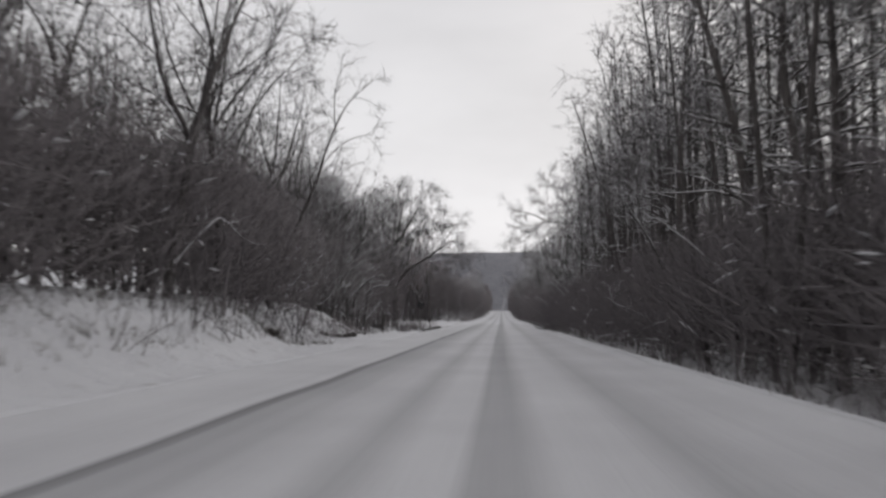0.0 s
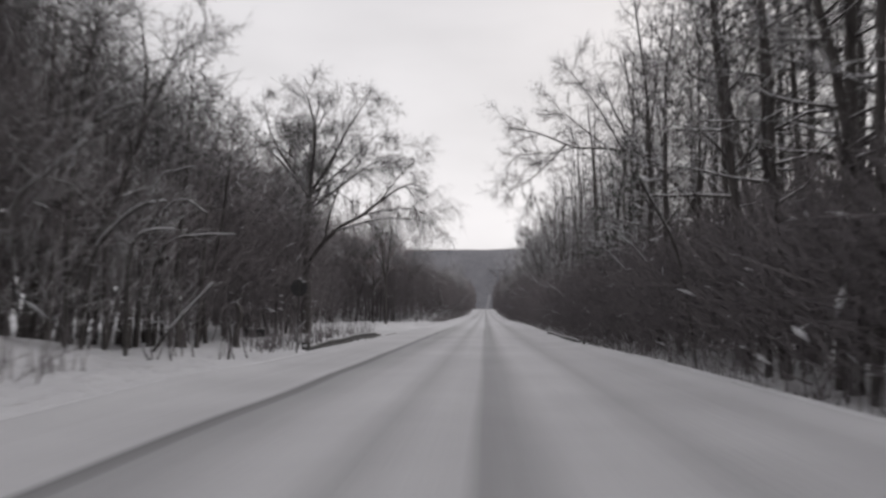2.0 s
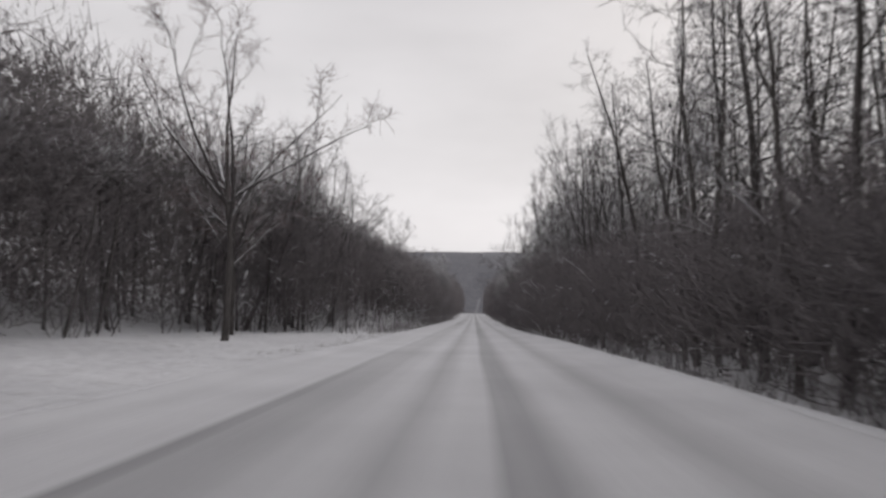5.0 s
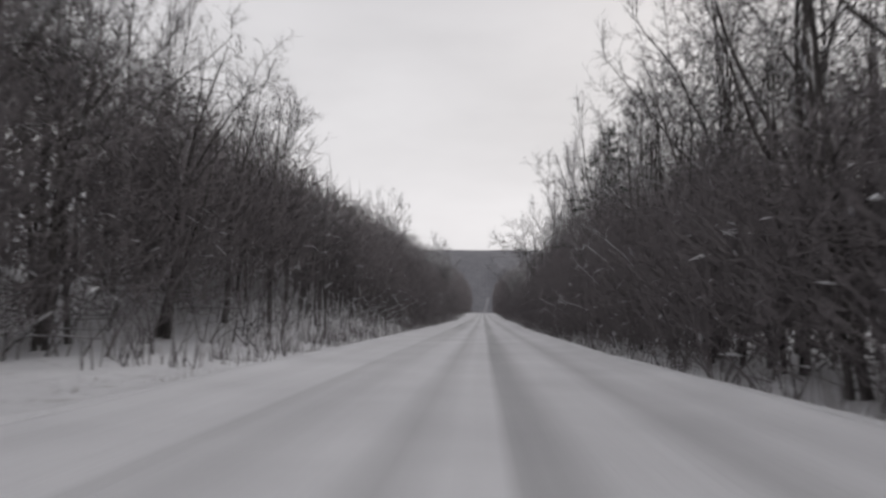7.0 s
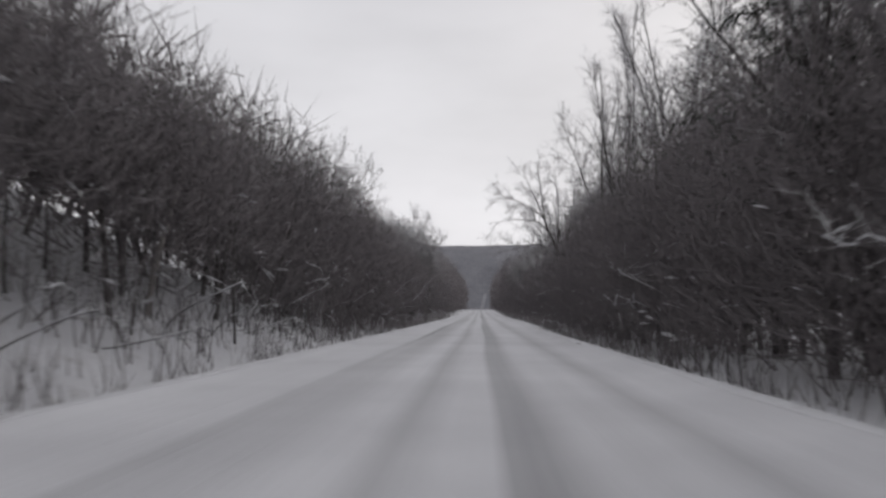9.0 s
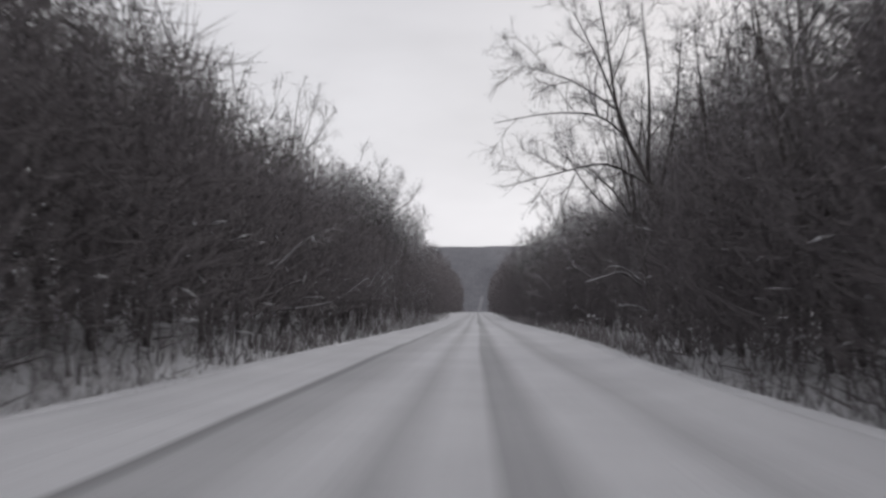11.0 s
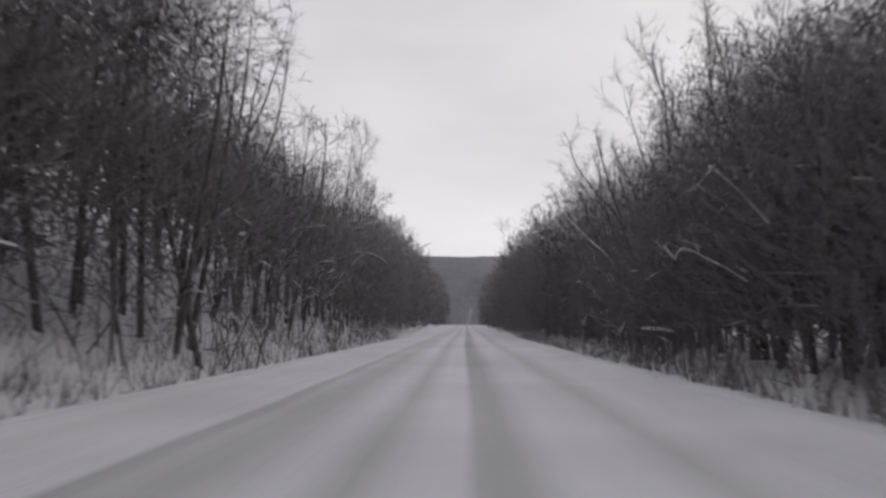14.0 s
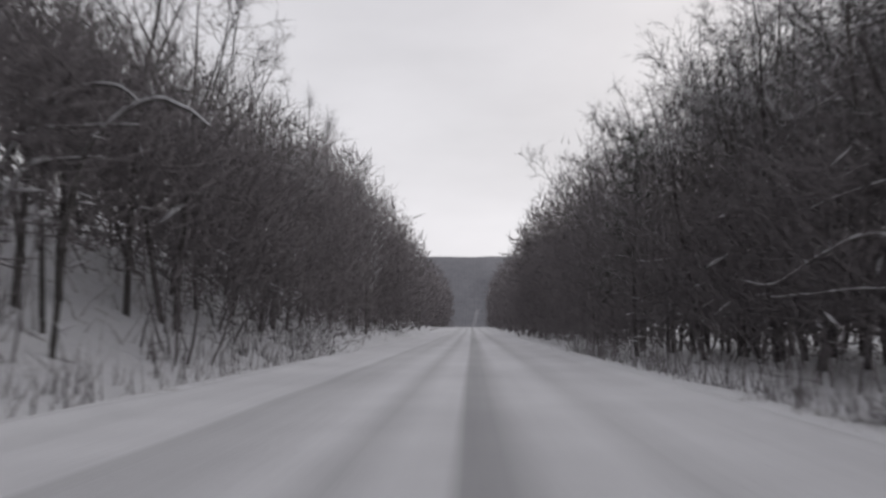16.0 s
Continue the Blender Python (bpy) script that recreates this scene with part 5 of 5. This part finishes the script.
for k in range(40):
    side = rng3.choice((-1, 1))
    y = rng3.uniform(4, 335)
    if side < 0 and 60 < y < 160:
        continue
    snowy_bough(side, y, rng3.uniform(-1.5, -0.7), rng3.uniform(1.6, 6.0), rng3.uniform(0.8, 1.8), 920 + k, rng3.uniform(-0.3, 0.3), rng3.uniform(0.014, 0.024))


# ---------------------------------------------------------------- nests in a roadside tree
def nest(x, y, z, r, seed):
    g = np.random.default_rng(seed)
    n = 420
    d = g.normal(size=(n, 3))
    d /= np.linalg.norm(d, axis=1, keepdims=True)
    t = np.cross(d, g.normal(size=(n, 3)))
    base = d * r * g.uniform(0.1, 0.8, n)[:, None] - t * 0.15 * r
    v, f = blades(base, t + d * 0.5, r * g.uniform(0.5, 0.9, n), 0.022 * g.uniform(0.6, 1.2, n), g)
    ob = new("mistletoe_ball", tri_mesh("mistletoe_ball", (v, f, BRUSH)))
    ob.location = (x, y, z)
    return tagged(ob, "dark round twiggy ball high in a bare tree", "mistletoe", "balls in the bare tree")


plant("vase", 1, 12.0, 192.0, 23.0, 10, (0, -2), wide=0.9)
nest(10.4, 193.5, 16.85, 0.26, 1)
nest(12.9, 189.5, 20.85, 0.32, 2)


def snow_shelf(x, y, w, seed):
    """A broken bush pressed down under a slab of snow."""
    top = tagged(new("snow_covered_bush"), "low broken bush pressed down under a slab of snow", "bush")
    top.location = ground_point(x, y)
    wd = Wood()
    rng2 = random.Random(seed)
    for _ in range(16):
        a = Vector((rng2.uniform(-w, w) * 0.45, rng2.uniform(-0.5, 0.5), -0.2))
        limb(wd, rng2, a, (rng2.gauss(0, 0.3), rng2.gauss(0, 0.3), 1), rng2.uniform(1.2, 1.55), 0.03, 0.015, 4, 4, 0.12, 0.0)
    new("bush", tri_mesh("bush", (*wd.arrays(), BRUSH))).parent = top
    bm = bmesh.new()
    bmesh.ops.create_icosphere(bm, subdivisions=3, radius=1.0)
    for v in bm.verts:
        v.co *= 1 + 0.35 * noise.noise(v.co * 1.7 + Vector((seed, 0, 0)))
        v.co = Vector((v.co.x * w * 0.5, v.co.y * 0.45, max(v.co.z, -0.15) * 0.12 + 1.28 - 0.08 * v.co.x))
    bm_object("snow_slab", bm, SNOW, top)


snow_shelf(8.3, 294.0, 1.4, 5)
snow_shelf(7.0, 196.0, 0.5, 6)


# ---------------------------------------------------------------- snow caught in the brush, stalks and grass
def clumps(name, words, seed, count, mat):
    g = np.random.default_rng(seed)
    side = np.where(g.uniform(size=count) < 0.55, -1.0, 1.0)
    y = g.uniform(0, 340, count)
    e = np.where(side < 0, edge(-1, y), edge(1, y))
    x = side * (e + g.uniform(-0.2, 2.0, count))
    z = land(x, y) + 0.8 + 5.5 * g.uniform(0, 1, count) ** 1.4
    a = g.uniform(0, 6.283, count)
    ln = 0.05 + 0.42 * g.uniform(0, 1, count) ** 3
    wd = ln * g.uniform(0.14, 0.3, count)
    ax = np.stack([np.cos(a), np.sin(a), g.normal(0, 0.45, count)], 1) * ln[:, None]
    bx = np.stack([-np.sin(a), np.cos(a), 0 * a], 1) * wd[:, None]
    up = np.stack([0 * a, 0 * a, wd], 1)
    c = np.stack([x, y, z], 1)
    v = np.stack([c + ax, c - ax, c + bx, c - bx, c + up * 0.9, c - up * 0.4], 1).reshape(-1, 3)
    o = np.arange(count)[:, None] * 6
    f = np.stack([o + [q] for q in ([0, 2, 4], [2, 1, 4], [1, 3, 4], [3, 0, 4], [2, 0, 5], [1, 2, 5], [3, 1, 5], [0, 3, 5])], 1).reshape(-1, 3)
    return tagged(new(name, tri_mesh(name, (v, f, mat))), words, "snow", kind="stuff")


clumps("caught_snow", "small lumps of snow caught on the roadside brush", 31, 3600, SNOW)


def stalks(name, words, category, seed, count, side, y0, y1, x0, x1, high, lean, r, mat, tuft=5):
    g = np.random.default_rng(seed)
    cy = np.repeat(g.uniform(y0, y1, count), tuft)
    cx = np.repeat(g.uniform(0, 1, count), tuft)
    n = len(cy)
    cy = cy + g.normal(0, 0.22, n)
    off = x0 + (x1 - x0) * cx + g.normal(0, 0.22, n)
    cx = np.where(side < 0, ROAD_L - off, ROAD_R + off)
    base = np.stack([cx, cy, land(cx, cy) - 0.05], 1)
    d = np.stack([g.normal(0, lean, n), g.normal(0, lean, n), np.ones(n)], 1)
    v, f = blades(base, d, high * g.uniform(0.4, 1.2, n), r * g.uniform(0.6, 1.2, n), g)
    return tagged(new(name, tri_mesh(name, (v, f, mat))), words, category, kind="stuff")


stalks("saplings", "thin dark sapling stems standing in the roadside snow", "saplings", 41, 520, 1, -4, 345, 0.9, 2.6, 1.3, 0.22, 0.016, BRUSH, 6)
stalks("saplings", "thin dark sapling stems standing in the roadside snow", "saplings", 42, 420, -1, 150, 345, 1.2, 3.2, 1.3, 0.25, 0.016, BRUSH, 6)
stalks("saplings", "thin dark sapling stems standing in the roadside snow", "saplings", 43, 110, -1, 38, 54, 3.4, 6.6, 1.1, 0.22, 0.022, BRUSH, 5)
for seed, count, side, y0, y1, x0, x1, high, lean, r in ((61, 28, -1, 58, 74, 2.2, 4.0, 1.5, 0.2, 0.03), (62, 70, -1, 64, 90, 1.4, 5.0, 1.5, 0.2, 0.03), (63, 80, -1, 228, 290, 1.4, 4.0, 1.9, 0.3, 0.024),
                                                          (64, 90, -1, 150, 226, 2.0, 6.5, 2.6, 0.16, 0.03), (65, 45, -1, 290, 345, 1.6, 6.0, 2.4, 0.2, 0.034), (66, 100, 1, 225, 345, 0.9, 3.0, 1.6, 0.3, 0.024), (67, 46, 1, 238, 264, 0.8, 2.8, 1.5, 0.32, 0.034), (68, 36, -1, 234, 254, 1.0, 4.0, 1.6, 0.25, 0.036)):
    stalks("saplings", "dark bare stems standing in the snow before the woods", "saplings", seed, count, side, y0, y1, x0, x1, high, lean, r, BRUSH, 3)
stalks("dry_grass", "dry snowy grass tufts on the roadside bank", "grass", 44, 170, -1, 4, 36, 2.2, 5.4, 0.7, 0.5, 0.013, GRASS, 10)
rng4 = random.Random(9)
for k in range(44):
    yy = rng4.uniform(8, 52)
    if 31 < yy < 46:
        continue
    plant("shrub", rng4.randrange(4), -rng4.uniform(8.4, float(edge(-1, yy)) + 0.6), yy, rng4.uniform(1.0, 2.1), rng4.uniform(0, 360), (rng4.gauss(0, 12), rng4.gauss(0, 12)), "small leafless bush poking out of the snowy bank", 1.5)
stalks("dry_grass", "dry snowy grass tufts along the road edge", "grass", 45, 420, 1, 0, 345, 0.4, 1.8, 0.35, 0.4, 0.008, GRASS, 10)
stalks("dry_grass", "dry snowy grass tufts along the road edge", "grass", 46, 300, -1, 120, 345, 0.6, 2.2, 0.35, 0.4, 0.008, GRASS, 10)
FROST = bark("frosted_stems", (0.12, 0.115, 0.115), (0.30, 0.29, 0.30), 0.45)
stalks("frosted_saplings", "pale frosted thin stems in front of the dark woods", "saplings", 51, 26, -1, 152, 224, 1.6, 6.0, 2.4, 0.2, 0.016, FROST, 8)
stalks("frosted_saplings", "pale frosted thin stems at the foot of the woods", "saplings", 52, 60, -1, 224, 345, 1.4, 5.0, 1.3, 0.3, 0.013, FROST, 7)
stalks("frosted_saplings", "pale frosted thin stems in front of the dark woods", "saplings", 54, 22, -1, 264, 302, 2.2, 5.5, 2.6, 0.3, 0.016, FROST, 6)
stalks("frosted_saplings", "pale frosted thin stems along the road edge", "saplings", 53, 200, 1, 0, 345, 0.9, 2.6, 1.1, 0.25, 0.013, FROST, 6)
